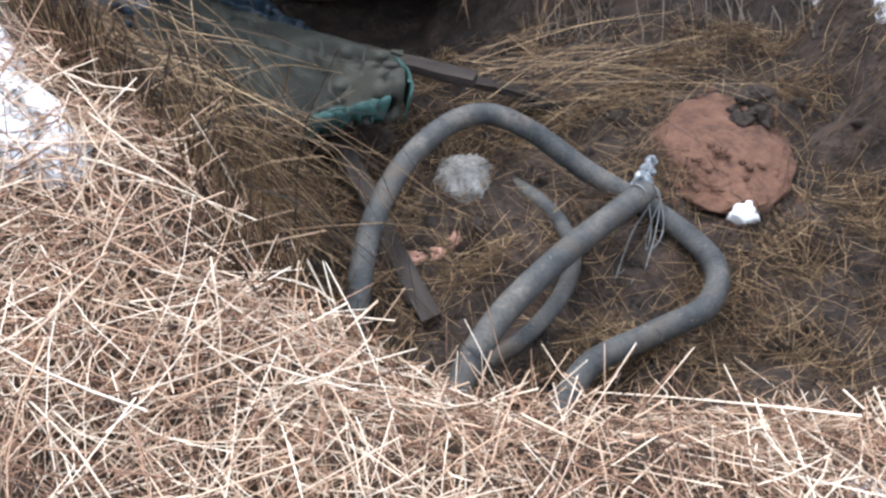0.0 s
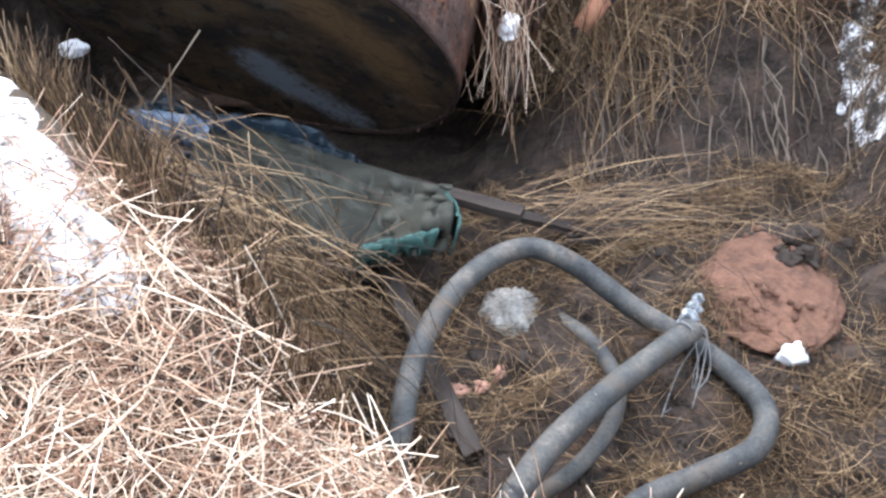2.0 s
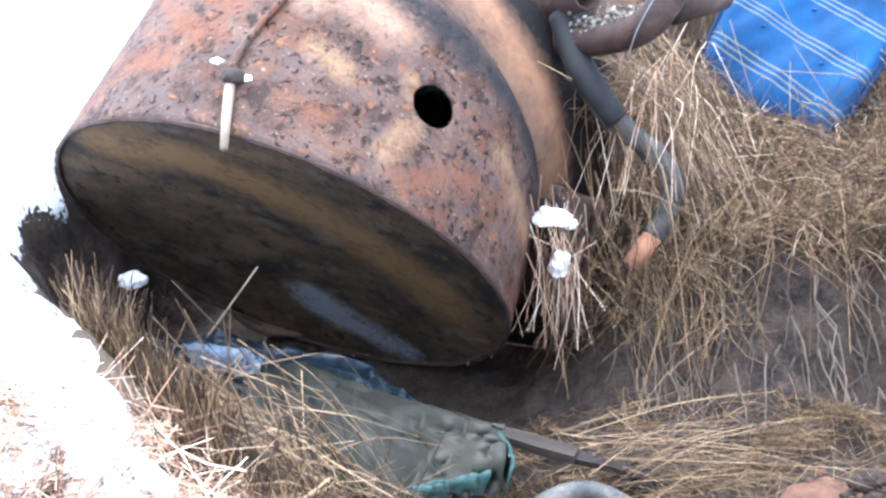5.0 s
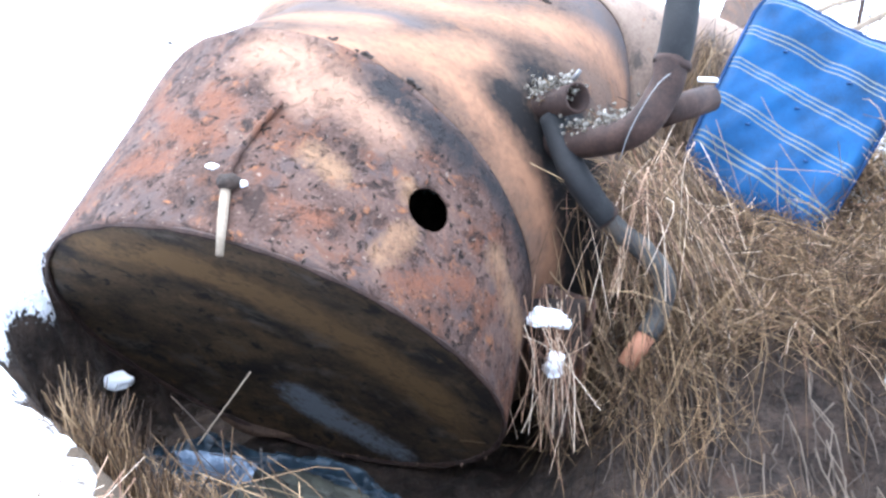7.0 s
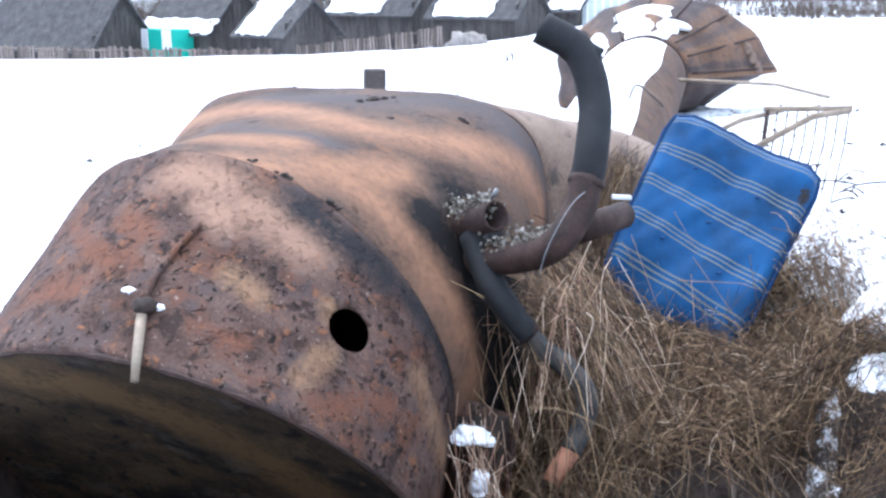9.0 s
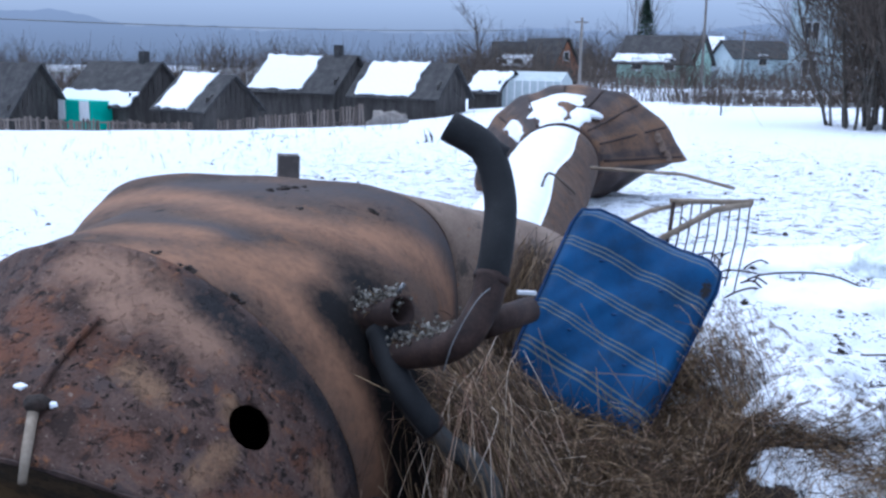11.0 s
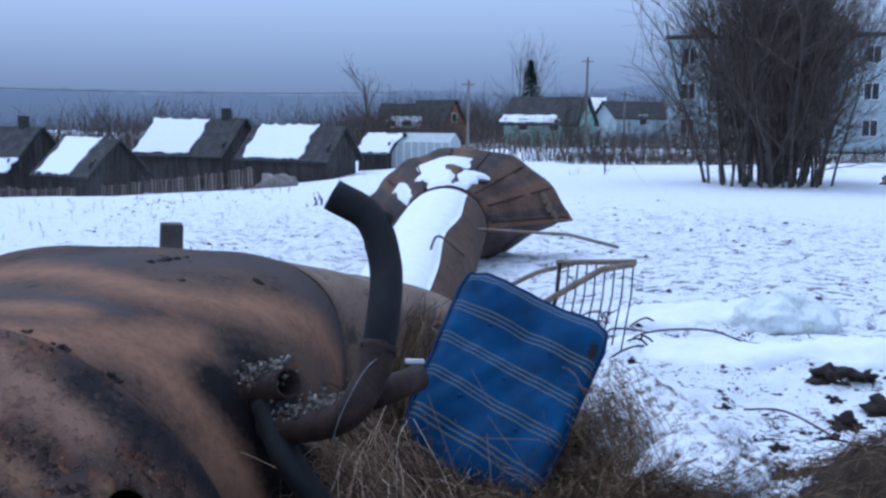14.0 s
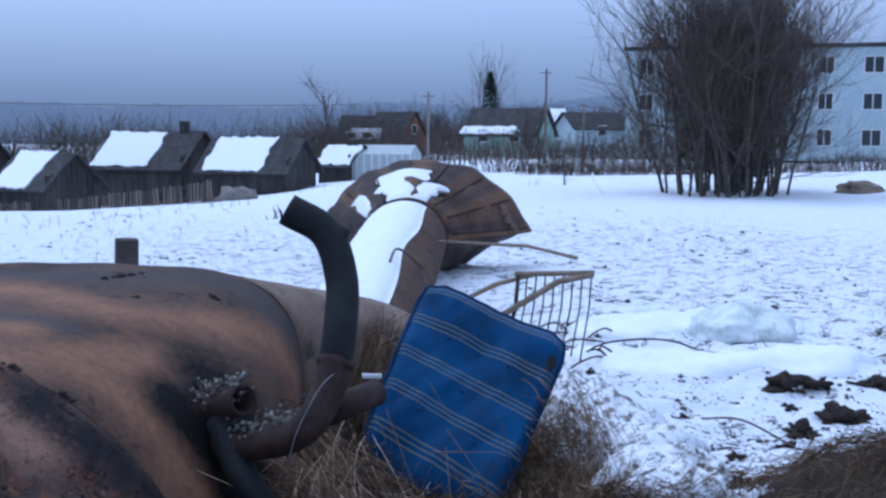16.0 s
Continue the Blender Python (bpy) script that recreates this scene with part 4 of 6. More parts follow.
def house(label, at, turn, size, wall_mat, snow=(-0.5, 0.5, 0.0, 0.9), chimney=None, windows=(), gable_window=False, category="house", roof_mat=None):
    length, depth, wall_h, rise = size
    length, depth, wall_h, rise = length * 1.02, depth * 0.9, wall_h * 0.7, rise * 0.84
    h = thing("wooden_house" if category == "house" else "wooden_shed", label, category, at, turn)
    bm = a_box((length, depth, wall_h + 1.2), Matrix.Translation((0, 0, (wall_h - 1.2) / 2)))
    part("wall", bm, wall_mat, h)
    part("gable", prism(length, depth, wall_h + 0.002, wall_h + rise), wall_mat, h)
    o = 0.35
    k = rise / (depth / 2)
    for front in (True, False):
        finish("roof", slope_slab(length + 2 * o, depth + 2 * o, wall_h - o * k, wall_h + rise + 0.02, 0.12, front), roof_mat or M_ROOF, h, "dark roof slope")
    if snow:
        finish("roof_snow", slope_slab(length + 2 * o, depth + 2 * o, wall_h - o * k + 0.13, wall_h + rise + 0.15, 0.1, True, *snow, wavy=0.14, seed=int(at[0] * 3) % 97), M_SNOW, h, "melting snow on the roof")
    for i in range(int(depth / 0.35)):
        part("board", a_box((0.03, 0.3, 0.9), Matrix.Translation((length / 2 + 0.02, -depth / 2 + 0.2 + i * 0.35, wall_h + rise * max(0.1, (1 - abs(-1 + 2 * (0.2 + i * 0.35) / depth))) * 0.5))), wall_mat, h)
    if chimney:
        part("chimney", a_box((0.45, 0.45, 1.1), Matrix.Translation((chimney, 0, wall_h + rise + 0.15)), 0.03), M_ROOF, h, "sooty chimney")
    for wx, wz in windows:
        w = part("window", a_box((1.0, 0.06, 1.1), Matrix.Translation((wx, -depth / 2 - 0.03, wz)), 0.02), M_FRAME, h, "white-framed window")
        part("pane", a_box((0.8, 0.04, 0.9), Matrix.Translation((wx, -depth / 2 - 0.055, wz))), M_GLASS, w)
    if gable_window:
        w = part("window", a_box((0.06, 0.7, 0.9), Matrix.Translation((length / 2 + 0.05, 0, wall_h + rise * 0.4)), 0.02), M_FRAME, h)
        part("pane", a_box((0.04, 0.5, 0.7), Matrix.Translation((length / 2 + 0.07, 0, wall_h + rise * 0.4))), M_GLASS, w)
    return h


hl = house("grey wooden house with snow-edged dark roof and green porch", (-14.4, 64, -2.9), -38, (5.5, 5.0, 2.1, 2.6), M_HOUSE, (-0.5, 0.5, 0.02, 0.3), 1.6)
part("porch", a_box((4.2, 1.4, 1.6), Matrix.Translation((-0.6, -3.0, 0.75)), 0.02), M_GREEN, hl, "green painted porch")
for i in (-2.2, -1.2, 0.9):
    part("window", a_box((0.8, 0.06, 1.1), Matrix.Translation((i, -3.74, 1.0)), 0.01), M_FRAME, hl, "pale porch window")
house("low grey shed with snow on one roof slope", (-8.9, 59, -2.2), -40, (3.6, 4.2, 1.1, 1.9), M_HOUSE, (-0.4, 0.2, 0.02, 0.98)  , category="shed")
house("big dark barn with a bare shingle roof", (-22.5, 63, -3.0), -30, (9, 5.0, 1.2, 3.3), M_HOUSE, None, category="shed")
house("old wooden house with patchy snow on its dark roof", (-3.6, 67, -1.9), -35, (6.0, 4.6, 1.9, 2.3), M_HOUSE, (-0.5, 0.12, 0.05, 0.93), 1.9)
house("grey plank shed with a thick snow cover on the roof", (2.2, 61, -1.6), -32, (5.2, 4.0, 1.4, 1.9), M_HOUSE, (-0.42, 0.2, 0.02, 0.97)  , category="shed")
house("small dark shed beside the greenhouse", (7.6, 65, -1.2), -50, (2.4, 2.6, 1.1, 1.2), M_HOUSE, (-0.4, 0.5, 0.05, 0.9), category="shed")
oh = house("orange brick house with steep grey roof", (16.2, 98, -0.5), -60, (5, 3.6, 1.9, 3.1), M_ORANGE, None, gable_window=True)
house("orange brick annexe with steep roof", (13.4, 100, -0.5), -20, (3.6, 4.0, 2.0, 2.6), M_ORANGE, (-0.2, 0.5, 0.1, 0.5), windows=((-0.8, 1.6), (0.7, 1.6)))
house("mint green boarded house with a white roof", (25.5, 92, -0.3), -35, (6.5, 6.0, 2.6, 2.6), M_MINT, (-0.5, 0.2, 0.05, 0.3), windows=((-1.5, 1.6), (1.4, 1.6)), gable_window=True)
house("far cream house with a red-brown roof", (37.5, 104, 0.5), 10, (6, 5.0, 2.4, 1.8), M_PANEL, None, windows=((0, 1.4),))
house("far low house with a snowy roof", (33.0, 108, 1.0), -10, (5, 5.0, 2.4, 1.6), M_PANEL, (-0.5, 0.5, 0.1, 1.0))

gh = thing("greenhouse", "film-covered greenhouse with white ribs", "greenhouse", (9.9, 64, -1.1), -25)
part("cover", prism(3.8, 2.6, 1.25, 1.8), M_POLY, gh)
part("wall", a_box((3.8, 2.6, 1.9), Matrix.Translation((0, 0, 0.3))), M_POLY, gh)
for i in range(9):
    part("rib", a_box((0.07, 0.07, 1.8), Matrix.Translation((-1.9 + i * 0.475, -1.33, 0.35))), M_FRAME, gh)

# ---- apartment block ----
ap = thing("apartment_building", "three-storey pale blue rendered apartment block with white-framed windows", "building", (53.0, 88, -0.7), -28)
part("wall", a_box((37, 11, 9.7), Matrix.Translation((2.2, 0, 4.85))), M_PANEL, ap)
part("roof", a_box((37.6, 11.6, 0.35), Matrix.Translation((2.2, 0, 9.85)), 0.03), M_ROOF, ap, "dark flat roof edge")
for i in range(3):
    c = part("chimney", a_box((1.1, 1.1, 1.2), Matrix.Translation((-14 + 13 * i, 0, 10.6)), 0.04), M_BRICK, ap, "brick roof vent")
tube_part("antenna", [(-11, 1, 10), (-11, 1, 12.5)], 0.04, M_WIRE, ap)
for s in range(3):
    for i in range(10):
        x, z = -14.5 + i * 3.8, 2.0 + s * 3.1
        w = part("window", a_box((1.7 if i % 2 else 1.35, 0.1, 1.5), Matrix.Translation((x, -5.53, z)), 0.02), M_FRAME, ap, "white-framed window")
        for k in (-1, 1):
            part("pane", a_box((0.68 if i % 2 else 0.52, 0.06, 1.3), Matrix.Translation((x + k * (0.39 if i % 2 else 0.3), -5.58, z))), M_GLASS, w)

# ---- trees ----
def grow(g, base, way, length, radius, depth, out, spread=0.5, kids=6, rise=0.15):
    n = 5
    p = [np.array(base, float)]
    d = np.array(way, float)
    d /= np.linalg.norm(d)
    for i in range(n):
        d = d + g.normal(0, 0.09, 3) + np.array((0, 0, rise * 0.3))
        d /= np.linalg.norm(d)
        p.append(p[-1] + d * length / n)
    out.append((np.array(p), np.linspace(radius, radius * 0.35, n + 1)))
    if depth:
        for k in range(kids):
            t = g.uniform(0.16, 1.0)
            i = min(int(t * n), n - 1)
            q = p[i] + (p[i + 1] - p[i]) * (t * n - i)
            s = d * 0.8 + g.normal(0, spread, 3) + np.array((0, 0, rise))
            grow(g, q, s, length * g.uniform(0.35, 0.6) * (1.2 - 0.4 * t), radius * 0.33, depth - 1, out, spread * 1.1, kids, rise)


def branches(name, lines, mat, parent, sides=3, thick=1.0):
    vs, fs, o = [], [], 0
    for p, r in lines:
        v, f = tube(p, r * thick, sides, False)
        vs.append(v)
        fs += [tuple(x + o for x in q) for q in f]
        o += len(v)
    return finish(name, mesh_of(name, np.vstack(vs), fs), mat, parent)


def tree(name, label, at, height_m, stems, seed, spread=0.35, foot=0.2, kids=6, depth=3, radius=0.06, fan=0.25, category="tree", bark=None, rise=0.15):
    g = np.random.default_rng(seed)
    ob = thing(name, label, category, at)
    trunks, twigs = [], []
    for s in range(stems):
        a, r = g.uniform(0, 2 * np.pi), foot * g.random() ** 0.5
        out = []
        grow(g, (r * math.cos(a), r * math.sin(a), -0.3), (fan * math.cos(a) * g.uniform(0.2, 1.2), fan * math.sin(a) * g.uniform(0.2, 1.2), 1), height_m * g.uniform(0.7, 1.0), radius * g.uniform(0.6, 1.1), depth, out, spread, kids, rise)
        trunks.append(out[0])
        twigs += out[1:]
    for line in trunks:
        branches("trunk", [line], bark or M_BARK, ob, 7)
    branches("crown", twigs, M_TWIG, ob, 3)
    return ob


tree("willow_clump", "large leafless many-stemmed willow standing in the snow", (15.1, 29.8, -0.62), 6.0, 62, 5, 0.62, 1.95, 16, 2, 0.06, 0.2, rise=0.24)
tree("birch", "bare slender birch in the mist", (11.3, 110, -1), 8.5, 1, 7, 0.5, 0.1, 12, 2, 0.14, 0.1)
tree("birch", "bare tall birch behind the green house", (37.7, 150, -1), 13, 3, 8, 0.4, 0.4, 10, 2, 0.14, 0.15)
tree("bare_tree", "bare crooked garden fruit tree", (25.0, 84, -0.6), 4.6, 3, 9, 0.6, 0.3, 9, 2, 0.1, 0.4)
tree("bare_tree", "bare tree beside the apartment block", (66, 92, -0.6), 13, 3, 10, 0.5, 0.5, 10, 2, 0.18, 0.2)
tree("sapling", "small bare sapling in the snow", (12.2, 36.5, -1.0), 1.9, 2, 12, 0.5, 0.08, 6, 1, 0.03, 0.2)
tree("bush", "small leafless bush in the snow", (11.4, 37, -1.0), 0.95, 9, 13, 0.5, 0.25, 5, 1, 0.012, 0.5, category="bush")

spruce = thing("spruce", "dark green spruce among bare trees", "tree", (33.5, 130, 0.6))
tube_part("trunk", [(0, 0, -0.5), (0, 0, 9)], [0.2, 0.04], M_BARK, spruce)
g = np.random.default_rng(3)
M_SPRUCE = material("spruce_needles", [(0.01, 0.025, 0.015), (0.03, 0.06, 0.035)], 3, 0.9, 0, 30, island=0.5)
vs, fs = [], []
for i in range(1500):
    h_ = g.random() ** 0.8 * 8.2 + 0.6
    rr = (9.2 - h_) * 0.36 * g.uniform(0.3, 1.0)
    a = g.uniform(0, 6.28)
    c = np.array((rr * math.cos(a), rr * math.sin(a), h_ - rr * 0.25))
    d = np.array((math.cos(a), math.sin(a), -0.35)) * g.uniform(0.25, 0.5)
    s = np.array((-math.sin(a), math.cos(a), 0)) * 0.16
    o = len(vs)
    vs += [c - d * 0.5 - s * 0.3, c + s, c + d, c - s]
    fs.append((o, o + 1, o + 2, o + 3))
finish("crown", mesh_of("crown", vs, fs), M_SPRUCE, spruce)


def thicket(name, label, a, b, depth, tall, n, seed, radius=0.012):
    """A belt of leafless brush between two points on the ground."""
    g = np.random.default_rng(seed)
    lines = []
    for i in range(n):
        t = g.random()
        x, y = a[0] + (b[0] - a[0]) * t + g.normal(0, depth), a[1] + (b[1] - a[1]) * t + g.normal(0, depth)
        z = float(height(x, y)) if a[1] < 80 else a[2] + (b[2] - a[2]) * t
        hh = tall * g.uniform(0.4, 1.0) * (0.75 + 0.25 * math.sin(t * 19 + seed))
        p = np.array((x, y, z - 0.1))
        d = np.array((g.normal(0, 0.22), g.normal(0, 0.22), 1.0))
        q = [p, p + d * hh * 0.5, p + d * hh + g.normal(0, 0.1 * hh, 3)]
        lines.append((np.array(q), np.array([radius, radius * 0.8, radius * 0.4])))
        for k in range(3):
            s = q[1] + (q[2] - q[1]) * g.random() * 0.7
            e = s + np.array((g.normal(0, 0.3), g.normal(0, 0.3), g.uniform(0.2, 0.6))) * hh * 0.5
            lines.append((np.array([s, e]), np.array([radius * 0.6, radius * 0.3])))
    return tagged(branches(name, lines, M_TWIG, None), label, "bushes", kind="stuff")


thicket("hedge", "leafless brown hedge along the far edge of the field", (15, 51, 0), (40, 49, 0), 0.5, 1.2, 1800, 1, 0.014)
thicket("hedge", "leafless raspberry canes round the gardens", (15, 58, 0), (34, 62, 0), 1.5, 1.6, 1500, 2, 0.014)
thicket("hedge", "leafless brush in the village gardens", (12, 80, -0.7), (40, 84, -0.4), 2.0, 2.6, 1800, 6, 0.018)
thicket("far_woods", "leafless woods behind the sheds", (-45, 82, -4), (16, 96, -2), 4.0, 6.0, 6000, 3, 0.022)
thicket("far_woods", "leafless garden trees between the far houses", (10, 112, -1), (60, 118, 0), 4.0, 6.0, 4000, 4, 0.025)

# ---- fence ----
def fence_run(label, a, b, tall, gap, seed):
    g = random.Random(seed)
    f = thing("fence", label, "fence", group="garden fences")
    d = Vector((b[0] - a[0], b[1] - a[1], 0))
    n = int(d.length / gap)
    yaw = math.degrees(math.atan2(d.y, d.x))
    board = a_box((0.11, 0.025, tall))
    me = bpy.data.meshes.new("picket")
    board.to_mesh(me)
    me.materials.append(M_FENCE)
    for i in range(n):
        t = (i + 0.5) / n
        x, y = a[0] + d.x * t, a[1] + d.y * t
        if g.random() < 0.08:
            continue
        ob = new("picket", me)
        ob.parent = f
        ob.matrix_world = pose(x, y, float(height(x, y)) + tall / 2 - g.uniform(0, 0.15), 0, g.uniform(-4, 4), yaw)
    for h_ in (0.35, 0.85):
        pts = [(a[0] + d.x * t, a[1] + d.y * t + 0.04, float(height(a[0] + d.x * t, a[1] + d.y * t)) + tall * h_) for t in np.linspace(0, 1, 12)]
        tube_part("rail", pts, 0.035, M_FENCE, f, sides=5)
    return f


fence_run("weathered grey picket fence in the snow", (-27, 56.5), (-12, 57), 1.35, 0.15, 1)
fence_run("sagging grey board fence in the snow", (-12, 57), (-0.4, 57), 1.25, 0.17, 2)
fence_run("far grey fence round the gardens", (10, 72), (22, 74), 1.1, 0.4, 3)

# ---- poles and wire ----
def pole(label, at, h):
    p = thing("utility_pole", label, "pole", at)
    tube_part("shaft", [(0, 0, -0.5), (0.03, 0, h)], [0.11, 0.08], M_GREY_WOOD, p)
    part("crossarm", a_box((0.9, 0.08, 0.08), Matrix.Translation((0, 0, h - 0.3))), M_GREY_WOOD, p)


pole("grey wooden utility pole", (13.7, 70, -0.7), 4.9)
pole("tall grey wooden utility pole", (23.5, 75, -0.7), 6.9)
pole("grey wooden utility pole far off", (33.5, 95, 0.0), 4.5)
wire = [(-30 + 42 * t, 50 + 43 * t, 3.1 + 0.9 * t - 1.6 * t * (1 - t)) for t in np.linspace(0, 1, 30)]
tagged(tube_part("power_line", wire, 0.035, M_WIRE, None, "", 4), "thin dark overhead wire", "wire")

# ---- wooded hills far off, mist painted into a glowing height gradient ----
M_HILL = bpy.data.materials.new("painted_mist_hill")
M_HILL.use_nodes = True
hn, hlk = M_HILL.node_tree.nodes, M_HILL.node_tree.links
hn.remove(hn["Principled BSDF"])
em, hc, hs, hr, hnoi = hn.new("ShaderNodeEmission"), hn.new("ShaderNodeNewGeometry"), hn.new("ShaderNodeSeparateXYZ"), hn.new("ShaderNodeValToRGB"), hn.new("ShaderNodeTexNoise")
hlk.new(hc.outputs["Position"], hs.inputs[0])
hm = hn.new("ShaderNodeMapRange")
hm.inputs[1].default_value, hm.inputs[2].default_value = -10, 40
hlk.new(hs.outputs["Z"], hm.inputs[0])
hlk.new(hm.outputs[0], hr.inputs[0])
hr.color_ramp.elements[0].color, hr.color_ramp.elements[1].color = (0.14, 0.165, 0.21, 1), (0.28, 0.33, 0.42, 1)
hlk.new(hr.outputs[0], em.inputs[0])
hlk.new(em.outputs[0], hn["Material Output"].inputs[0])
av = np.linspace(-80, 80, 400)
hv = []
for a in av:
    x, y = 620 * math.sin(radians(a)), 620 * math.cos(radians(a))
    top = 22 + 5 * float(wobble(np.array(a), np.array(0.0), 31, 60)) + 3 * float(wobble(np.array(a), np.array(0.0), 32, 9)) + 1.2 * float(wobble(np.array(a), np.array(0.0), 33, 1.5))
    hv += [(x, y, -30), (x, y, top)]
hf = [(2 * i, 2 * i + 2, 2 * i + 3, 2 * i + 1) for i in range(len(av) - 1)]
tagged(finish("backdrop", mesh_of("backdrop", hv, hf), M_HILL), "wooded hills far off, mist painted into a glowing backdrop", "hills", kind="structure")


# ---- things in the pit ----
def on_ground(x, y, up=0.0):
    return (x, y, float(height(x, y)) + up)


heap = tagged(lump("clay_heap", (0.205, 0.275, 0.065), M_CLAY, on_ground(0.79, 2.5, -0.015), 3, 0.16, 6, -14, 0.05), "flat heap of crumbly red clay in the pit", "clay heap")
for i in range(110):
    a, r = random.uniform(0, 6.28), random.uniform(0.3, 1.18)
    x, y = 0.79 + 0.205 * r * math.cos(a), 2.49 + 0.28 * r * math.sin(a)
    up = 0.05 * max(0, 1 - r * r) ** 0.5
    tagged(lump("clay_crumb", [random.uniform(0.006, 0.015)] * 3, M_CLAY, on_ground(x, y, up - 0.006), i, 0.4, 1), "crumb of red clay on the heap's edge", "clay crumb", "clay crumbs")
for i in range(16):
    x, y = 0.83 + random.uniform(-0.08, 0.09), 2.63 + random.uniform(-0.06, 0.06)
    s_ = random.uniform(0.018, 0.034)
    tagged(lump("mud_clod", (s_, s_, s_ * 0.7), M_MUD, on_ground(x, y, 0.03), i + 200, 0.7, 3), "dark clod of earth lying on the clay heap", "clod", "clods on the clay")
tagged(lump("white_stone", (0.038, 0.03, 0.034), M_WHITE, on_ground(0.785, 2.2, -0.008), 8, 0.55, 3, 10, 0.6), "white chalky stone beside the clay heap", "stone")
for i, (x, y) in enumerate(((-0.12, 2.03), (-0.065, 2.045), (-0.015, 2.11))):
    tagged(lump("brick_fragment", (0.026, 0.02, 0.016), M_BRICK, on_ground(x, y, -0.008), i + 20, 0.9, 3, i * 40), "pink broken brick fragment in the mud", "brick", "brick fragments")
tagged(lump("mud_clod", (0.15, 0.13, 0.09), M_MUD, on_ground(-0.45, 2.0, -0.03), 31, 0.5, 4, 0), "dark wet clod of earth at the bank's foot", "clod")
tagged(lump("mud_clod", (0.13, 0.1, 0.09), M_MUD, on_ground(-0.3, 2.5, -0.03), 32, 0.45, 4, 30), "dark clod of earth under the tarp", "clod")
for i in range(40):
    x, y = random.uniform(-0.6, 1.2), random.uniform(1.5, 2.9)
    tagged(lump("earth_crumb", [random.uniform(0.01, 0.032) for _ in range(3)], M_MUD, on_ground(x, y, -0.004), i + 50, 0.4, 2), "small dark earth crumb on the pit floor", "clod", "earth crumbs")

g = np.random.default_rng(71)
pc_v, pc_f = [], []
for i in range(2600):
    x, y = g.uniform(-0.9, 1.4), g.uniform(1.3, 3.2)
    if float(pit_share(x, y)) < 0.6:
        continue
    z, r = float(height(x, y)), g.uniform(0.003, 0.013)
    o = len(pc_v)
    pc_v += [(x + r * math.cos(q * 1.257) * g.uniform(0.6, 1.5), y + r * math.sin(q * 1.257) * g.uniform(0.6, 1.5), z - 0.002) for q in range(5)] + [(x, y, z + r * g.uniform(0.5, 1.3))]
    pc_f += [(o + q, o + (q + 1) % 5, o + 5) for q in range(5)]
tagged(finish("earth_crumbs", mesh_of("earth_crumbs", pc_v, pc_f), M_MUD), "fine crumbs of wet earth on the pit floor", "earth", kind="stuff")

# a crumpled grey rag
bm = bmesh.new()
bmesh.ops.create_icosphere(bm, subdivisions=5, radius=1.0)
for v in bm.verts:
    p = v.co.copy()
    a = math.atan2(p.y, p.x)
    k = 1 + 0.09 * math.sin(a * 23 + 3 * noise.noise(p * 3)) * (1 - abs(p.z)) ** 0.5 + 0.15 * noise.noise(p * 2.2)
    v.co = Vector((p.x * 0.09 * k, p.y * 0.105 * k, max(p.z, -0.1) * 0.075 * k))
rag = part("rag", bm, M_RAG, smooth=True)
rag.matrix_world = pose(*on_ground(0.02, 2.37, 0.0), 0, 0, 15)
tagged(rag, "crumpled grey rag frozen into a lump", "rag")


def plank(name, label, a, b, width, thick, mat, roll=0.0, seed=0):
    """A worn board between two points."""
    a, b = Vector(a), Vector(b)
    d = b - a
    bm = bmesh.new()
    box(bm, (d.length, width, thick))
    bmesh.ops.subdivide_edges(bm, edges=[e for e in bm.edges if abs((e.verts[0].co - e.verts[1].co).x) > 0.01], cuts=10)
    for v in bm.verts:
        n_v = noise.noise_vector(v.co * 9 + Vector((seed, 0, 0)))
        v.co += Vector((n_v.x * 0.012, n_v.y * 0.006, n_v.z * 0.005))
    ob = part(name, bm, mat)
    x = d.normalized()
    y = Vector((0, 0, 1)).cross(x).normalized()
    m = Matrix((x, y, x.cross(y))).transposed().to_4x4()
    ob.matrix_world = Matrix.Translation((a + b) / 2) @ m @ pose(0, 0, 0, roll)
    return tagged(ob, label, "board")


plank("board", "dark rotten board leaning on the mud", (-0.41, 2.6, -0.92), (-0.07, 1.8, -1.0), 0.05, 0.03, M_DARK, 12, 1)
plank("board", "dark wet board lying in the mud", (-0.22, 2.12, -1.0), (-0.1, 1.86, -1.01), 0.06, 0.02, M_DARK, -8, 2)
plank("board", "grey weathered board under the tarp", (-0.42, 2.78, -0.82), (0.04, 2.61, -0.83), 0.07, 0.025, M_DARK, -10, 3)
plank("board", "thin pale board end in the pit", (0.02, 2.68, -0.88), (0.3, 2.75, -1.0), 0.04, 0.02, M_DARK, 5, 4)

# wire round the hoses, with a pale plastic tie
tie = thing("wire_tie", "grey wire and pale plastic tying two hoses together", "wire")
g = np.random.default_rng(17)
for i in range(5):
    p0 = np.array((0.5, 2.2, -0.89)) + g.normal(0, 0.01, 3)
    tube_part("strand", spline([p0, p0 + (0.03, -0.02, -0.02), p0 + (0.02 + g.normal(0, 0.02), -0.08 - g.random() * 0.05, -0.09), p0 + (-0.02 + g.normal(0, 0.03), -0.17 - g.random() * 0.06, -0.13)], 5), 0.0022, M_WIRE, tie, sides=5)
ring_ = [(0.475 + 0.036 * math.cos(a) * 0.6, 2.165 - 0.036 * math.cos(a) * 0.55, -0.897 + 0.038 * math.sin(a)) for a in np.linspace(0, 2 * np.pi, 16)]
tube_part("loop", ring_, 0.003, M_WIRE, tie, sides=5)
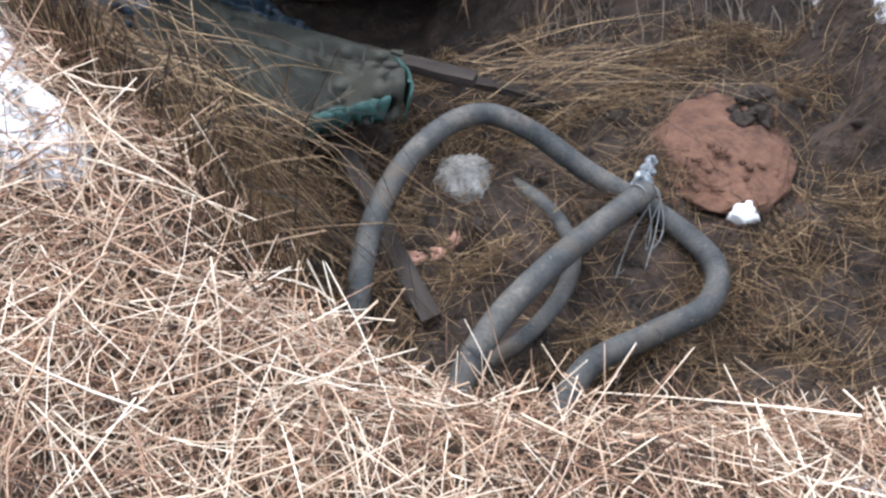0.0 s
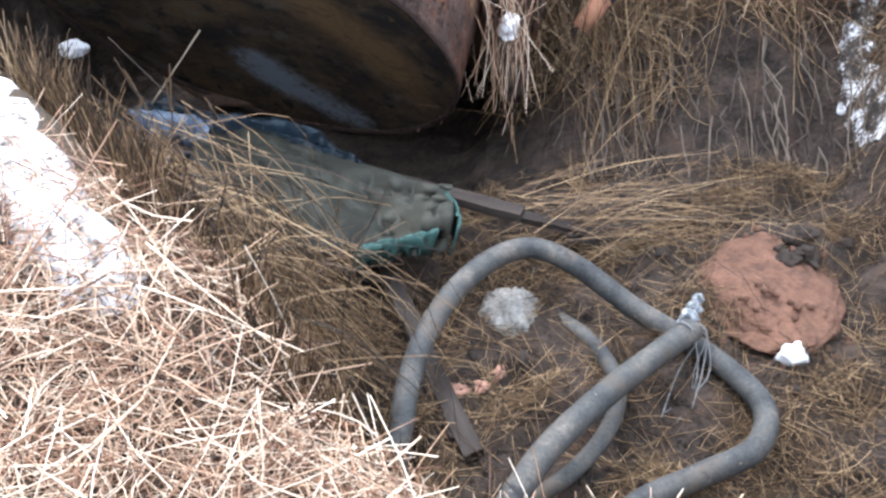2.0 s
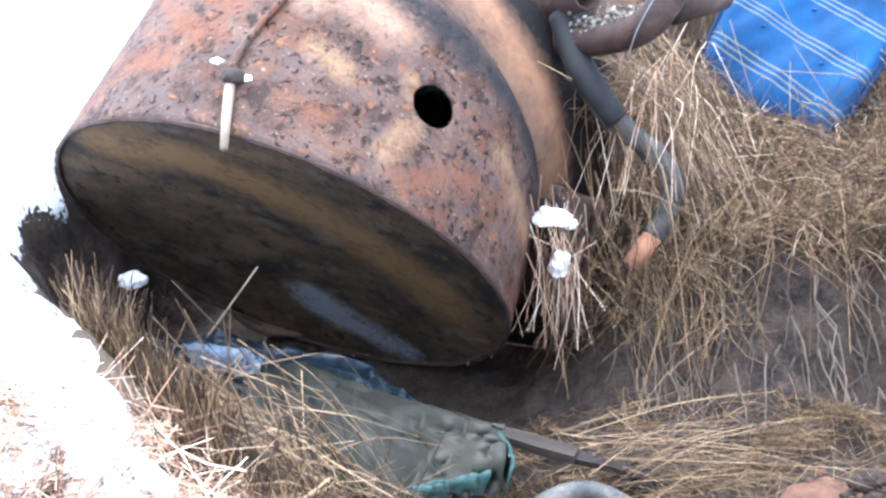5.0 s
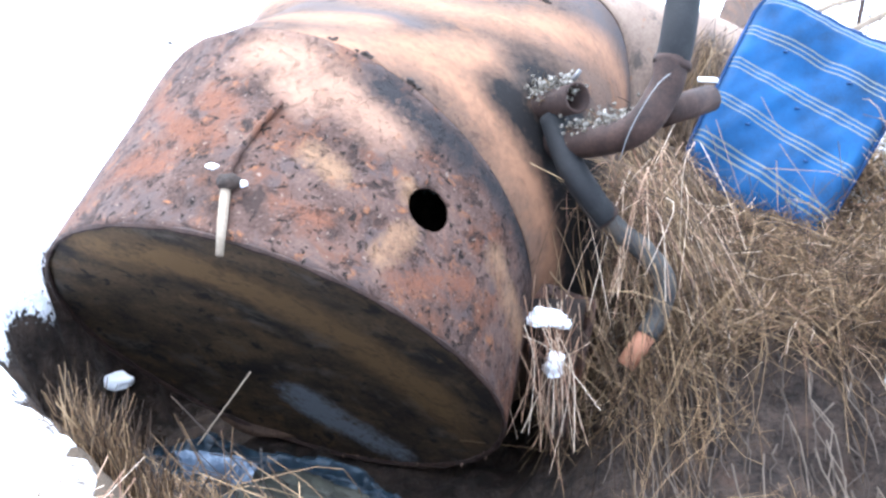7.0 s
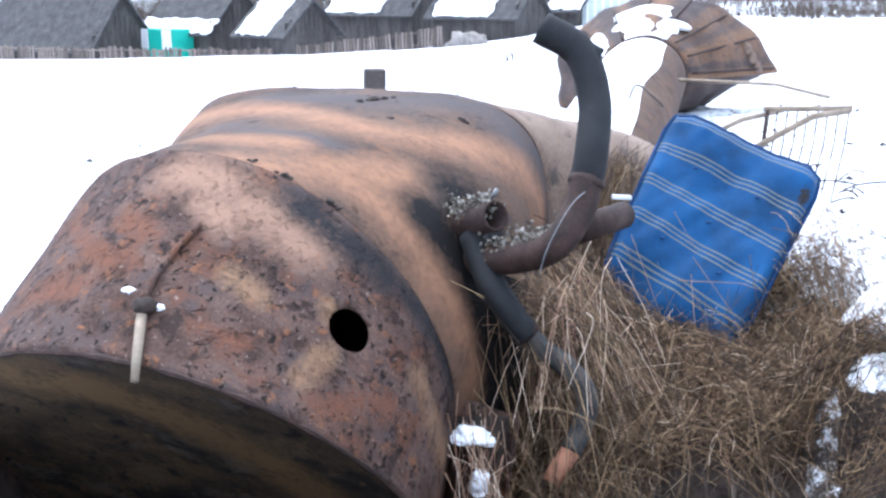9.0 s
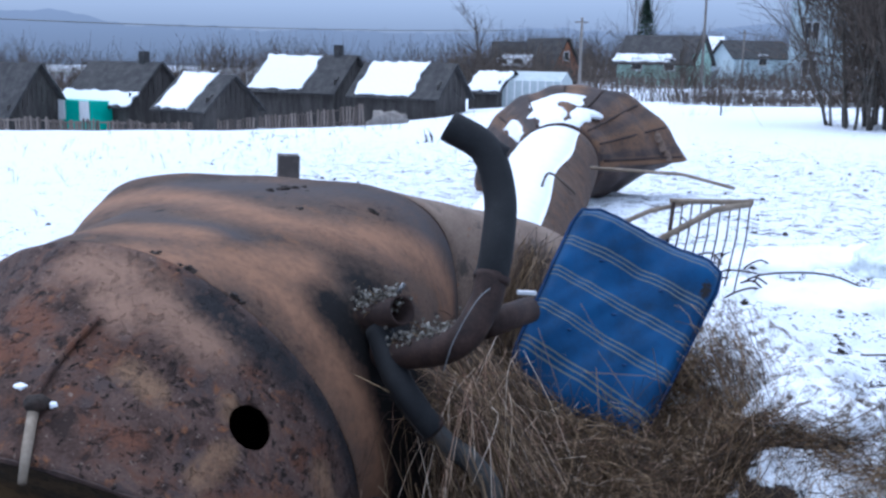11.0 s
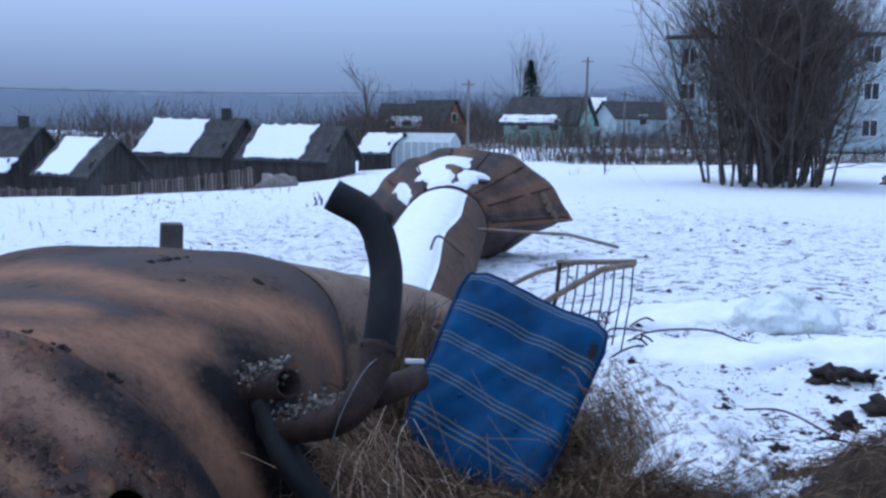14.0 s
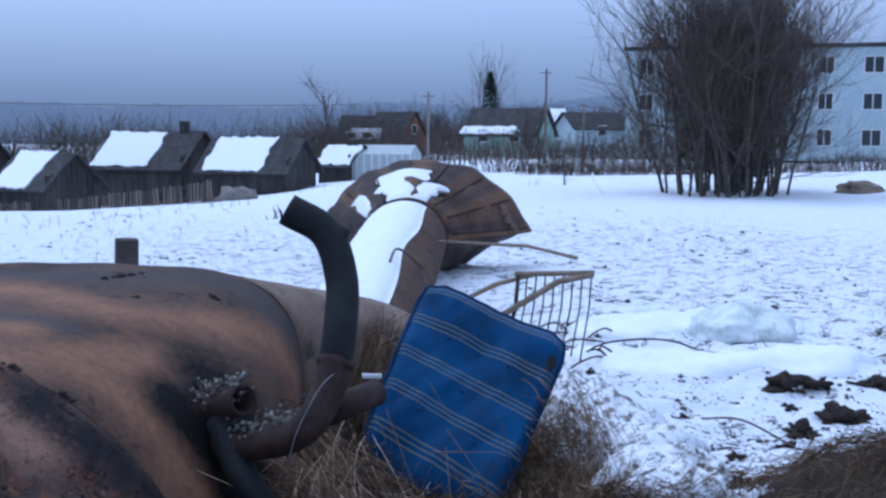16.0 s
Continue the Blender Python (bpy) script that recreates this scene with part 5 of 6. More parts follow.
for i, (p_, r_) in enumerate((((0.49, 2.215, -0.892), 0.024), ((0.505, 2.238, -0.873), 0.019), ((0.517, 2.256, -0.858), 0.015))):
    w_ = lump("wrapping", (r_, r_ * 0.9, r_ * 1.3), M_FOIL, (0, 0, 0), i + 300, 0.55, 3, i * 60)
    w_.parent, w_.matrix_world = tie, Matrix.Translation(p_)
    w_["label"] = "crumpled pale film wrapping"


# ---- green tarp ----
def sheet(name, corners, nu, nv, fold, mat, parent, label, thick=0.012, seed=0, fringe=0.0):
    """A draped cloth between four corners (two edges of several points each, far and near)."""
    top, low = spline(corners[0], 8), spline(corners[1], 8)
    v = []
    for j in range(nv + 1):
        for i in range(nu + 1):
            u, w = i / nu, j / nv
            p = top[int(u * (len(top) - 1))] * (1 - w) + low[int(u * (len(low) - 1))] * w
            n3 = Vector((u * 5 + seed, w * 3, 0.3))
            z = fold * (noise.noise(n3) + 0.5 * noise.noise(n3 * 2.7)) + 0.05 * math.sin(w * math.pi)
            if fringe and j == nv:
                p = p + np.array((0, fringe * noise.noise(Vector((u * 21, seed, 0))), 0))
            v.append(p + np.array((0.3 * z, -0.3 * z, z)))
    m = nu + 1
    f = [(j * m + i, j * m + i + 1, (j + 1) * m + i + 1, (j + 1) * m + i) for j in range(nv) for i in range(nu)]
    ob = finish(name, mesh_of(name, v, f), mat, parent, label, True)
    md = ob.modifiers.new("thickness", "SOLIDIFY")
    md.thickness = thick
    return ob


tarp = thing("tarp", "olive quilted tarp with a torn teal lining draped in the pit", "tarp")
sheet("cover", ([(-1.03, 3.02, -0.8), (-0.76, 2.92, -0.77), (-0.4, 2.74, -0.78), (-0.17, 2.6, -0.74)], [(-0.98, 2.5, -0.84), (-0.7, 2.46, -0.86), (-0.4, 2.4, -0.86), (-0.17, 2.44, -0.84)]), 48, 26, 0.028, M_TARP, tarp, "", 0.012, 2, 0.04)
sheet("lining", ([(-0.42, 2.42, -0.83), (-0.33, 2.42, -0.82), (-0.2, 2.45, -0.8)], [(-0.45, 2.39, -0.9), (-0.34, 2.4, -0.85), (-0.22, 2.43, -0.85)]), 24, 8, 0.03, M_TARP_EDGE, tarp, "torn teal lining", 0.006, 9, 0.05)
sheet("lining", ([(-0.2, 2.58, -0.73), (-0.16, 2.52, -0.735), (-0.14, 2.46, -0.76)], [(-0.18, 2.55, -0.84), (-0.15, 2.5, -0.86), (-0.16, 2.43, -0.86)]), 16, 8, 0.015, M_TARP_EDGE, tarp, "torn teal lining", 0.006, 12)
M_FILM = material("pale_film", [(0.02, 0.03, 0.05), (0.08, 0.11, 0.16), (0.26, 0.31, 0.38)], 12, 0.4, 0.8, 60, bump_size=0.02)
bag = thing("plastic_bag", "crumpled dark blue plastic film behind the tarp", "plastic bag")
sheet("film", ([(-1.55, 3.3, -0.98), (-1.3, 3.3, -0.86), (-1.0, 3.2, -0.86), (-0.65, 3.1, -0.9), (-0.5, 3.0, -0.95)], [(-1.5, 2.75, -0.98), (-1.3, 2.7, -0.95), (-1.05, 2.85, -0.86), (-0.7, 2.95, -0.88), (-0.45, 2.85, -0.94)]), 60, 26, 0.09, M_BAG, bag, "", 0.004, 21, 0.05)
sheet("film", ([(-1.26, 2.98, -0.74), (-1.08, 2.96, -0.72), (-0.95, 2.92, -0.73)], [(-1.2, 2.92, -0.78), (-1.05, 2.88, -0.78), (-0.97, 2.84, -0.79)]), 24, 8, 0.02, M_FILM, bag, "pale plastic strip", 0.003, 5, 0.02)


# ---- snow lying on the banks ----
def snow_patch(label, pts, width, thick, seed, mat=None):
    """A ragged bank of snow along a line on the ground."""
    p = spline([(x, y, 0) for x, y in pts], 10)
    t = np.gradient(p, axis=0)
    t /= np.linalg.norm(t, axis=1)[:, None]
    nw = 14
    up, dn = [], []
    for j in range(len(p)):
        side = np.array((-t[j][1], t[j][0], 0))
        taper = min(1, j / 5, (len(p) - 1 - j) / 5) ** 0.5
        wid = width * (0.25 + 0.75 * taper) * (1 + 0.35 * float(wobble(np.array(j * 0.15), np.array(0.0), seed, 1.0)))
        for i in range(nw + 1):
            s = i / nw * 2 - 1
            q = p[j] + side * s * wid
            z = float(height(q[0], q[1]))
            lift = thick * (1 - s * s) ** 0.5 * (0.3 + 0.7 * taper) * (1 + 0.35 * noise.noise(Vector((q[0] * 11, q[1] * 11, seed))) + 0.25 * noise.noise(Vector((q[0] * 31, q[1] * 31, seed))))
            up.append((q[0], q[1], z + lift))
            dn.append((q[0], q[1], z - 0.02))
    m, nu = nw + 1, len(p) - 1
    f = [(j * m + i, (j + 1) * m + i, (j + 1) * m + i + 1, j * m + i + 1) for j in range(nu) for i in range(nw)]
    e = [i for i in range(m)] + [j * m + nw for j in range(1, nu + 1)] + [nu * m + i for i in range(nw - 1, -1, -1)] + [j * m for j in range(nu - 1, 0, -1)]
    k = len(up)
    f += [(e[i], e[(i + 1) % len(e)], e[(i + 1) % len(e)] + k, e[i] + k) for i in range(len(e))]
    ob = finish("snow_patch", mesh_of("snow_patch", up + dn, f), mat or M_DIRTY_SNOW, smooth=True)
    return tagged(ob, label, "snow", kind="stuff")


snow_patch("old snow along the crest of the bank", [(-1.85, 2.85), (-1.45, 2.35), (-1.18, 1.98), (-0.98, 1.72), (-0.8, 1.5), (-0.66, 1.36)], 0.085, 0.045, 1)
snow_patch("thin snow on the hay of the bank", [(-1.25, 1.7), (-1.05, 1.5), (-0.95, 1.4)], 0.1, 0.02, 2)
snow_patch("thin snow on the hay of the bank", [(0.55, 0.85), (0.75, 0.92), (0.95, 0.9)], 0.07, 0.015, 3)
snow_patch("dirty snow on the pit's side", [(1.44, 2.7), (1.37, 2.9), (1.31, 3.08), (1.26, 3.3), (1.24, 3.5), (1.27, 3.7), (1.35, 3.9)], 0.05, 0.03, 4, M_OLD_SNOW)
snow_patch("dirty snow bank beside the mattress", [(1.85, 5.7), (1.88, 5.2), (1.85, 4.7), (1.8, 4.3), (1.85, 3.9)], 0.27, 0.15, 5)
snow_patch("snow slab at the tank's foot", [(-2.35, 2.9), (-2.28, 3.4), (-2.32, 4.0)], 0.2, 0.08, 6, M_SNOW)
tagged(lump("snow_lump", (0.07, 0.06, 0.035), M_SNOW, (-1.83, 3.95, -1.0), 4, 0.3, 3), "small lump of snow beside the tank", "snow")

# roots hanging out of the cut bank
g = np.random.default_rng(23)
lines = []
for i in range(70):
    x, y = g.uniform(0.2, 1.35), g.uniform(3.2, 3.75)
    z = float(height(x, y)) + 0.03
    L = g.uniform(0.1, 0.32)
    p = [np.array((x, y, z))]
    for k in range(5):
        p.append(p[-1] + np.array((g.normal(0, 0.02), -0.035 * L / 0.3 * 3.0 + g.normal(0, 0.008), -L / 6)))
    p = [np.array((q[0], q[1], max(q[2], float(height(q[0], q[1])) + 0.008))) for q in p]
    lines.append((np.array(p), np.linspace(0.004, 0.0015, 6)))
tagged(branches("roots", lines, M_TWIG, None, 4), "thin brown roots hanging out of the cut bank", "roots", kind="stuff")


def bundle(label, n, a, b, arch, spread, seed, mat):
    """A sheaf of hay bent over from a to b."""
    g = np.random.default_rng(seed)
    lines = []
    a, b = np.array(a), np.array(b)
    for i in range(n):
        o, q = g.normal(0, spread[0], 3), g.normal(0, spread[1], 3)
        if g.random() < 0.4:
            o, q = o * 1.2, q * 1.3 + np.cross(b - a, (0, 0, 1)) * g.normal(0, 0.22)
        m = (a + b) / 2 + np.array((0, 0, arch)) + (o + q) / 2 + g.normal(0, 0.35 * spread[0], 3)
        p = spline([a + o, m, b + q + np.array((0, 0, -abs(g.normal(0, 0.05))))], 3)
        lines.append((p, np.linspace(0.0016, 0.0009, len(p))))
    return tagged(branches("hay_sheaf", lines, mat, None, 3), label, "hay", kind="stuff")


bundle("sheaf of hay hanging over the tarp's corner", 150, (-1.03, 2.48, -0.6), (-0.85, 2.2, -0.8), 0.12, (0.04, 0.07), 1, M_OLD_HAY)
bundle("hay drooping down the bank", 420, (-0.75, 1.75, -0.4), (-0.42, 2.0, -0.95), 0.12, (0.12, 0.13), 2, M_OLD_HAY)
bundle("hay drooping down the bank", 260, (-0.95, 2.05, -0.45), (-0.6, 2.2, -0.95), 0.1, (0.12, 0.12), 3, M_OLD_HAY)
bundle("hay spread along the pit floor behind the hoses", 160, (0.1, 2.75, -1.0), (0.6, 2.85, -1.0), 0.02, (0.07, 0.12), 4, M_OLD_HAY)
bundle("hay hanging from the slope's edge", 220, (0.35, 3.75, -0.62), (0.35, 3.35, -0.95), 0.1, (0.2, 0.18), 5, M_OLD_HAY)
bundle("hay hanging from the slope's edge", 110, (0.85, 3.95, -0.55), (0.85, 3.65, -0.8), 0.12, (0.2, 0.18), 6, M_OLD_HAY)
bundle("hay heaped under the elbow pipe", 130, (0.3, 4.0, -0.02), (0.5, 3.85, -0.4), 0.08, (0.08, 0.11), 7, M_OLD_HAY)
bundle("hay pushed against the mattress", 170, (1.5, 4.7, -0.1), (1.6, 4.3, -0.38), 0.1, (0.09, 0.12), 8, M_OLD_HAY)
bundle("hay tufts on the mattress's lower edge", 36, (0.9, 4.3, -0.42), (1.2, 4.1, -0.52), 0.04, (0.16, 0.16), 9, M_OLD_HAY)
bundle("hay stuffed between tank and column", 260, (0.75, 5.2, 0.2), (0.6, 4.9, -0.1), 0.05, (0.06, 0.12), 10, M_OLD_HAY)

# ---- a rusty trough of folded sheet beside the tank ----
trough = thing("steel_trough", "rusty folded steel trough filled with snow and hay", "trough", (-0.02, -0.22, 0.09))
arc = np.linspace(radians(-10), radians(200), 22)
gut = []
for t_ in np.linspace(0, 1, 14):
    c_ = np.array((0.025, 3.8, -0.535)) * (1 - t_) + np.array((0.02, 3.64, -0.985)) * t_
    r_ = 0.118 * (1 - t_) ** 0.75 + 0.012
    gut.append(np.stack([c_[0] + r_ * np.cos(arc), c_[1] + 0.8 * r_ * np.sin(arc), np.full(22, c_[2]) + 0.25 * r_ * np.sin(arc) + 0.02 * np.cos(3 * arc) * (1 - t_)], -1))
gv = np.vstack(gut)
gf = [(i_ * 22 + k_, i_ * 22 + k_ + 1, (i_ + 1) * 22 + k_ + 1, (i_ + 1) * 22 + k_) for i_ in range(13) for k_ in range(21)]
ob = finish("gutter", mesh_of("gutter", dent(gv, 0.006, 0.2, 15), gf), M_RUST_FRONT, trough, "", True)
md = ob.modifiers.new("thickness", "SOLIDIFY")
md.thickness = 0.006
fill_v = [tuple(gut[k_].mean(0) + np.array((0, -0.02, 0.0)) + np.array((dx * 0.9 * (0.118 * (1 - k_ / 13) ** 0.75), 0, 0))) for k_ in range(13) for dx in (-1, 0, 1)]
fill = finish("filling", mesh_of("filling", fill_v, [(k_ * 3 + d_, k_ * 3 + d_ + 1, k_ * 3 + d_ + 4, k_ * 3 + d_ + 3) for k_ in range(12) for d_ in (0, 1)]), M_MUD, trough, "dark earth filling", True)
md = fill.modifiers.new("thickness", "SOLIDIFY")
md.thickness = 0.02
for i, (p, s_) in enumerate((((-0.04, 3.5, -0.475), (0.062, 0.04, 0.034)), ((0.015, 3.5, -0.49), (0.03, 0.03, 0.022)), ((-0.012, 3.45, -0.645), (0.048, 0.035, 0.06)))):
    tagged(lump("snow_lump", s_, M_SNOW, p, i + 70, 0.5, 4, i * 40), "lump of snow lying in the rusty trough", "snow", "snow in the trough")
bundle("hay caught in the trough", 75, (-0.03, 3.5, -0.47), (0.0, 3.4, -0.8), 0.02, (0.06, 0.06), 14, M_STRAW)

# ---- on the tank ----
rod = thing("bent_rod", "bent rusty rod with a pale broken end lying on the tank", "rod")
tube_part("bar", spline([(-0.895, 3.325, 0.348), (-0.96, 3.23, 0.278), (-1.005, 3.14, 0.215), (-1.02, 3.07, 0.17)], 5), [0.011] * 5 + [0.012] * 5 + [0.015] * 6, M_RUST_FRONT, rod)
tube_part("end", [(-1.015, 3.07, 0.172), (-1.0, 2.93, 0.075), (-0.995, 2.86, 0.0)], [0.017, 0.015, 0.012], M_PALE_WOOD, rod, "pale broken end")
kn = lump("knuckle", (0.034, 0.034, 0.03), M_MUD, (0, 0, 0), 5, 0.3, 3)
kn.parent, kn.matrix_world = rod, pose(-1.005, 3.05, 0.15)
tagged(lump("snow_lump", (0.025, 0.02, 0.012), M_SNOW, (-1.075, 3.14, 0.18), 71, 0.4, 3), "bit of snow on the tank's front", "snow")
tagged(lump("snow_lump", (0.014, 0.016, 0.012), M_SNOW, (-0.965, 3.06, 0.15), 72, 0.4, 3), "bit of snow beside the bent rod", "snow")
def surface(obs):
    """The tops of meshes, to lay things on: z at x, y."""
    vs, fs = [], []
    for ob in obs:
        o = len(vs)
        vs += [v.co.copy() for v in ob.data.vertices]
        fs += [tuple(k + o for k in f.vertices) for f in ob.data.polygons]
    tree_ = BVHTree.FromPolygons(vs, fs)
    return lambda x, y: tree_.ray_cast(Vector((x, y, 3)), Vector((0, 0, -1)))[0].z


tank_top = surface((front, body, end_shell))
for i, (x, y, r) in enumerate(((-0.78, 3.62, 0.022), (-0.66, 3.56, 0.026), (-0.69, 3.58, 0.016), (-0.51, 3.53, 0.026), (-0.485, 3.53, 0.018), (-0.35, 4.46, 0.022), (-0.05, 4.62, 0.028), (-0.67, 3.81, 0.009), (-0.6, 3.97, 0.009), (-0.54, 4.08, 0.011),
                               (-0.5, 4.76, 0.024), (-0.45, 4.8, 0.03), (-0.4, 4.84, 0.026), (-0.36, 4.88, 0.02), (-0.43, 4.72, 0.016), (-0.34, 4.8, 0.016), (-0.47, 4.88, 0.018))):
    tagged(lump("dirt_clod", (r, r * 0.8, r * 0.6), M_MUD, (x, y, tank_top(x, y) - 0.006), i + 90, 0.6, 3, i * 50), "dark clod of dirt on top of the tank", "clod", "clods on the tank")
# flakes of dirt scattered on the front
g = np.random.default_rng(31)
fl_v, fl_f = [], []
front_pts = [v.co.copy() for v in front.data.vertices]
front_nrm = [v.normal.copy() for v in front.data.vertices]
for i in range(1900):
    k = g.integers(len(front_pts))
    if front_nrm[k].z < 0.3:
        continue
    c, r = front_pts[k] + Vector(g.normal(0, 0.008, 3)), g.uniform(0.3, 1.0) ** 2 * 0.013
    o = len(fl_v)
    for q in range(5):
        a = q * 1.257 + g.random()
        t1 = front_nrm[k].orthogonal().normalized()
        t2 = front_nrm[k].cross(t1)
        fl_v.append(c + t1 * r * math.cos(a) * g.uniform(0.6, 1.2) + t2 * r * math.sin(a) * g.uniform(0.6, 1.2) + front_nrm[k] * 0.004)
    fl_v.append(c + front_nrm[k] * (0.005 + r * 0.35))
    fl_f += [(o + q, o + (q + 1) % 5, o + 5) for q in range(5)]
tagged(finish("rust_flakes", mesh_of("rust_flakes", fl_v, fl_f), M_FLAKE), "loose flakes of rust and dirt on the tank", "flakes", kind="stuff")


def crust(label, pts, r, n, seed, parent):
    """Frosted fibre lagging clinging to a pipe."""
    g = np.random.default_rng(seed)
    line = spline(pts, 6)
    bm = bmesh.new()
    for i in range(n):
        c = line[g.integers(len(line))] + g.normal(0, r * 0.42, 3) + np.array((0, 0, r * 0.75))
        s = r * g.uniform(0.05, 0.17)
        res = bmesh.ops.create_icosphere(bm, subdivisions=1, radius=s, matrix=Matrix.Translation(Vector(c)))
        for v in res["verts"]:
            v.co += Vector(noise.noise_vector(v.co * 160)) * s * 1.3
    part("lagging", bm, M_FOAM, parent, label)["kind"] = "stuff"
    lines = []
    for i in range(n // 4):
        c = line[g.integers(len(line))] + g.normal(0, r * 0.45, 3) + np.array((0, 0, r * 0.6))
        d = g.normal(0, 1, 3) * r * g.uniform(0.3, 0.7)
        lines.append((np.array([c, c + d * 0.5 + g.normal(0, 0.005, 3), c + d]), np.array([0.0018, 0.0015, 0.001])))
    branches("fibre_tuft", lines, M_OLD_HAY, parent, 3)["kind"] = "stuff"


crust("frosted fibre lagging", [(-0.14, 3.94, 0.19), (-0.05, 3.84, 0.24), (0.03, 3.74, 0.28)], 0.054, 330, 1, stub)
crust("frosted fibre lagging", [(0.04, 3.72, 0.13), (0.14, 3.62, 0.17), (0.24, 3.54, 0.23)], 0.05, 330, 2, riser)
tube_part("bolt", [(0.03, 3.75, 0.32), (0.06, 3.72, 0.375)], 0.008, M_WIRE, stub, sides=6)
tube_part("wire", spline([(0.38, 3.55, 0.42), (0.3, 3.5, 0.37), (0.22, 3.46, 0.24), (0.185, 3.45, 0.13)], 5), 0.002, M_WIRE, riser, "grey binding wire", 5)
fl = thing("pipe_flange", "rusty branch pipe behind the elbow pipe", "pipe")
tube_part("pipe", [(0.34, 3.66, 0.24), (0.53, 3.86, 0.25)], 0.05, M_RUST_PIPE, fl, sides=14, hollow=0.01)
part("tag", a_box((0.07, 0.02, 0.015), pose(0.5, 3.74, 0.34, 0, 5, 10), 0.003), M_WHITE, fl, "white strip")

# ---- post, rake and scrap behind ----
post = tagged(part("wooden_post", a_box((0.13, 0.13, 1.04), Matrix(), 0.012), M_GREY_WOOD), "short grey wooden post behind the tank", "post")
post.matrix_world = pose(-0.57, 6.5, 0.06, 0, 2, 8)

rake = thing("hay_rake", "broken wooden hay rake with long metal tines stuck in the snow", "rake")
hA, hB = Vector((1.98, 6.2, 0.33)), Vector((2.16, 6.15, 0.33))
tube_part("shaft", [(1.4, 5.95, 0.06), (2.0, 6.2, 0.31), (2.22, 6.22, 0.34)], [0.018, 0.021, 0.018], M_PALE_WOOD, rake, "pale wooden shaft", 8)
tube_part("shaft", [(1.3, 6.2, 0.16), (1.65, 6.4, 0.27), (1.92, 6.5, 0.31)], [0.014, 0.016, 0.014], M_PALE_WOOD, rake, "pale wooden shaft", 8)
tube_part("head", [(1.78, 6.42, 0.33), (2.24, 6.24, 0.35)], 0.018, M_PALE_WOOD, rake, "pale wooden head", 6)
for i in range(9):
    t = i / 8
    x, y = 1.8 + 0.42 * t, 6.41 - 0.17 * t
    tube_part("tine", [(x, y, 0.33), (x - 0.03, y - 0.05, 0.14), (x - 0.1, y - 0.1, -0.12 - 0.03 * (i % 3))], 0.0055 if i else 0.014, M_RUST_PIPE, rake, "", 5)
scrap = thing("scrap_wire", "tangle of bent rusty wire beside the rake", "wire")
g = np.random.default_rng(41)
for i in range(16):
    a = np.array((2.25 + g.uniform(-0.3, 0.3), 6.9 + g.uniform(-0.6, 1.0), -0.32))
    p = [a]
    d = np.array((g.normal(0.25, 0.35), g.normal(0, 0.35), 1.0))
    for k in range(5):
        d = d + np.array((g.normal(0.1, 0.35), g.normal(0, 0.35), -0.42))
        p.append(p[-1] + d * g.uniform(0.09, 0.2))
    p = [(q[0], q[1], max(q[2], -0.33)) for q in p]
    tube_part("strand", spline(p, 5), 0.007, M_RUST_PIPE, scrap, "", 5)
tagged(tube_part("long_rod", [(1.95, 9.6, 0.22), (2.6, 8.9, 0.24), (2.95, 8.6, 0.16)], 0.015, M_PALE_WOOD, None, "", 8), "pale wooden rod leaning on the column", "rod")
tagged(tube_part("twig", spline([(1.25, 8.1, 0.2), (1.35, 8.3, 0.3), (1.55, 8.5, 0.16), (1.62, 8.6, 0.1)], 5), 0.01, M_TWIG, None, "", 5), "thin bare twig lying on the column's snow", "twig")

# ---- lumps in the snow ----
tagged(lump("ice_block", (0.42, 0.36, 0.22), M_ICE, on_ground(3.85, 7.4, -0.05), 61, 0.25, 5, 20, 0.3), "lump of grey translucent ice in the snow", "ice")
snow_patch("low drift of snow", [(4.5, 7.6), (3.9, 7.9), (3.2, 7.7), (2.6, 7.3)], 0.35, 0.07, 8, M_SNOW)
snow_patch("low drift of snow", [(2.0, 7.0), (2.7, 6.6), (3.4, 6.3), (4.2, 6.4)], 0.3, 0.055, 9, M_SNOW)
for i, (x, y, s_) in enumerate(((3.28, 5.75, 0.13), (3.45, 5.7, 0.1), (2.89, 4.9, 0.11), (3.26, 5.13, 0.14), (3.79, 5.61, 0.12), (2.26, 6.3, 0.06), (2.05, 5.0, 0.05), (2.03, 4.84, 0.055), (2.45, 5.4, 0.04),
                                (2.6, 5.2, 0.04), (2.7, 4.7, 0.06), (3.1, 5.4, 0.06), (2.9, 5.6, 0.04), (2.3, 4.5, 0.05), (3.4, 4.7, 0.09))):
    tagged(lump("earth_clod", (s_ * 0.8, s_ * 0.65, s_ * 0.45), M_MUD, on_ground(x, y, -0.02), i + 120, 1.1, 4, i * 37), "dark clod of earth on the snow", "clod", "clods on the snow")
g = np.random.default_rng(51)
cr_v, cr_f = [], []
for i in range(1500):
    x, y = (g.uniform(1.8, 4.2), g.uniform(4.0, 6.0)) if i < 500 else (g.uniform(-3, 9), g.uniform(6, 26))
    if float(wobble(np.array(x), np.array(y), 61, 4.0)) < (-0.1 if i < 500 else 0.15):
        continue
    z, r = float(height(x, y)), g.uniform(0.006, 0.02) * (1 if i < 500 else 1.9)
    o = len(cr_v)
    cr_v += [(x + r * math.cos(q * 1.257) * g.uniform(0.6, 1.5), y + r * math.sin(q * 1.257) * g.uniform(0.6, 1.5), z - 0.003) for q in range(5)] + [(x, y, z + r * 0.7)]
    cr_f += [(o + q, o + (q + 1) % 5, o + 5) for q in range(5)]
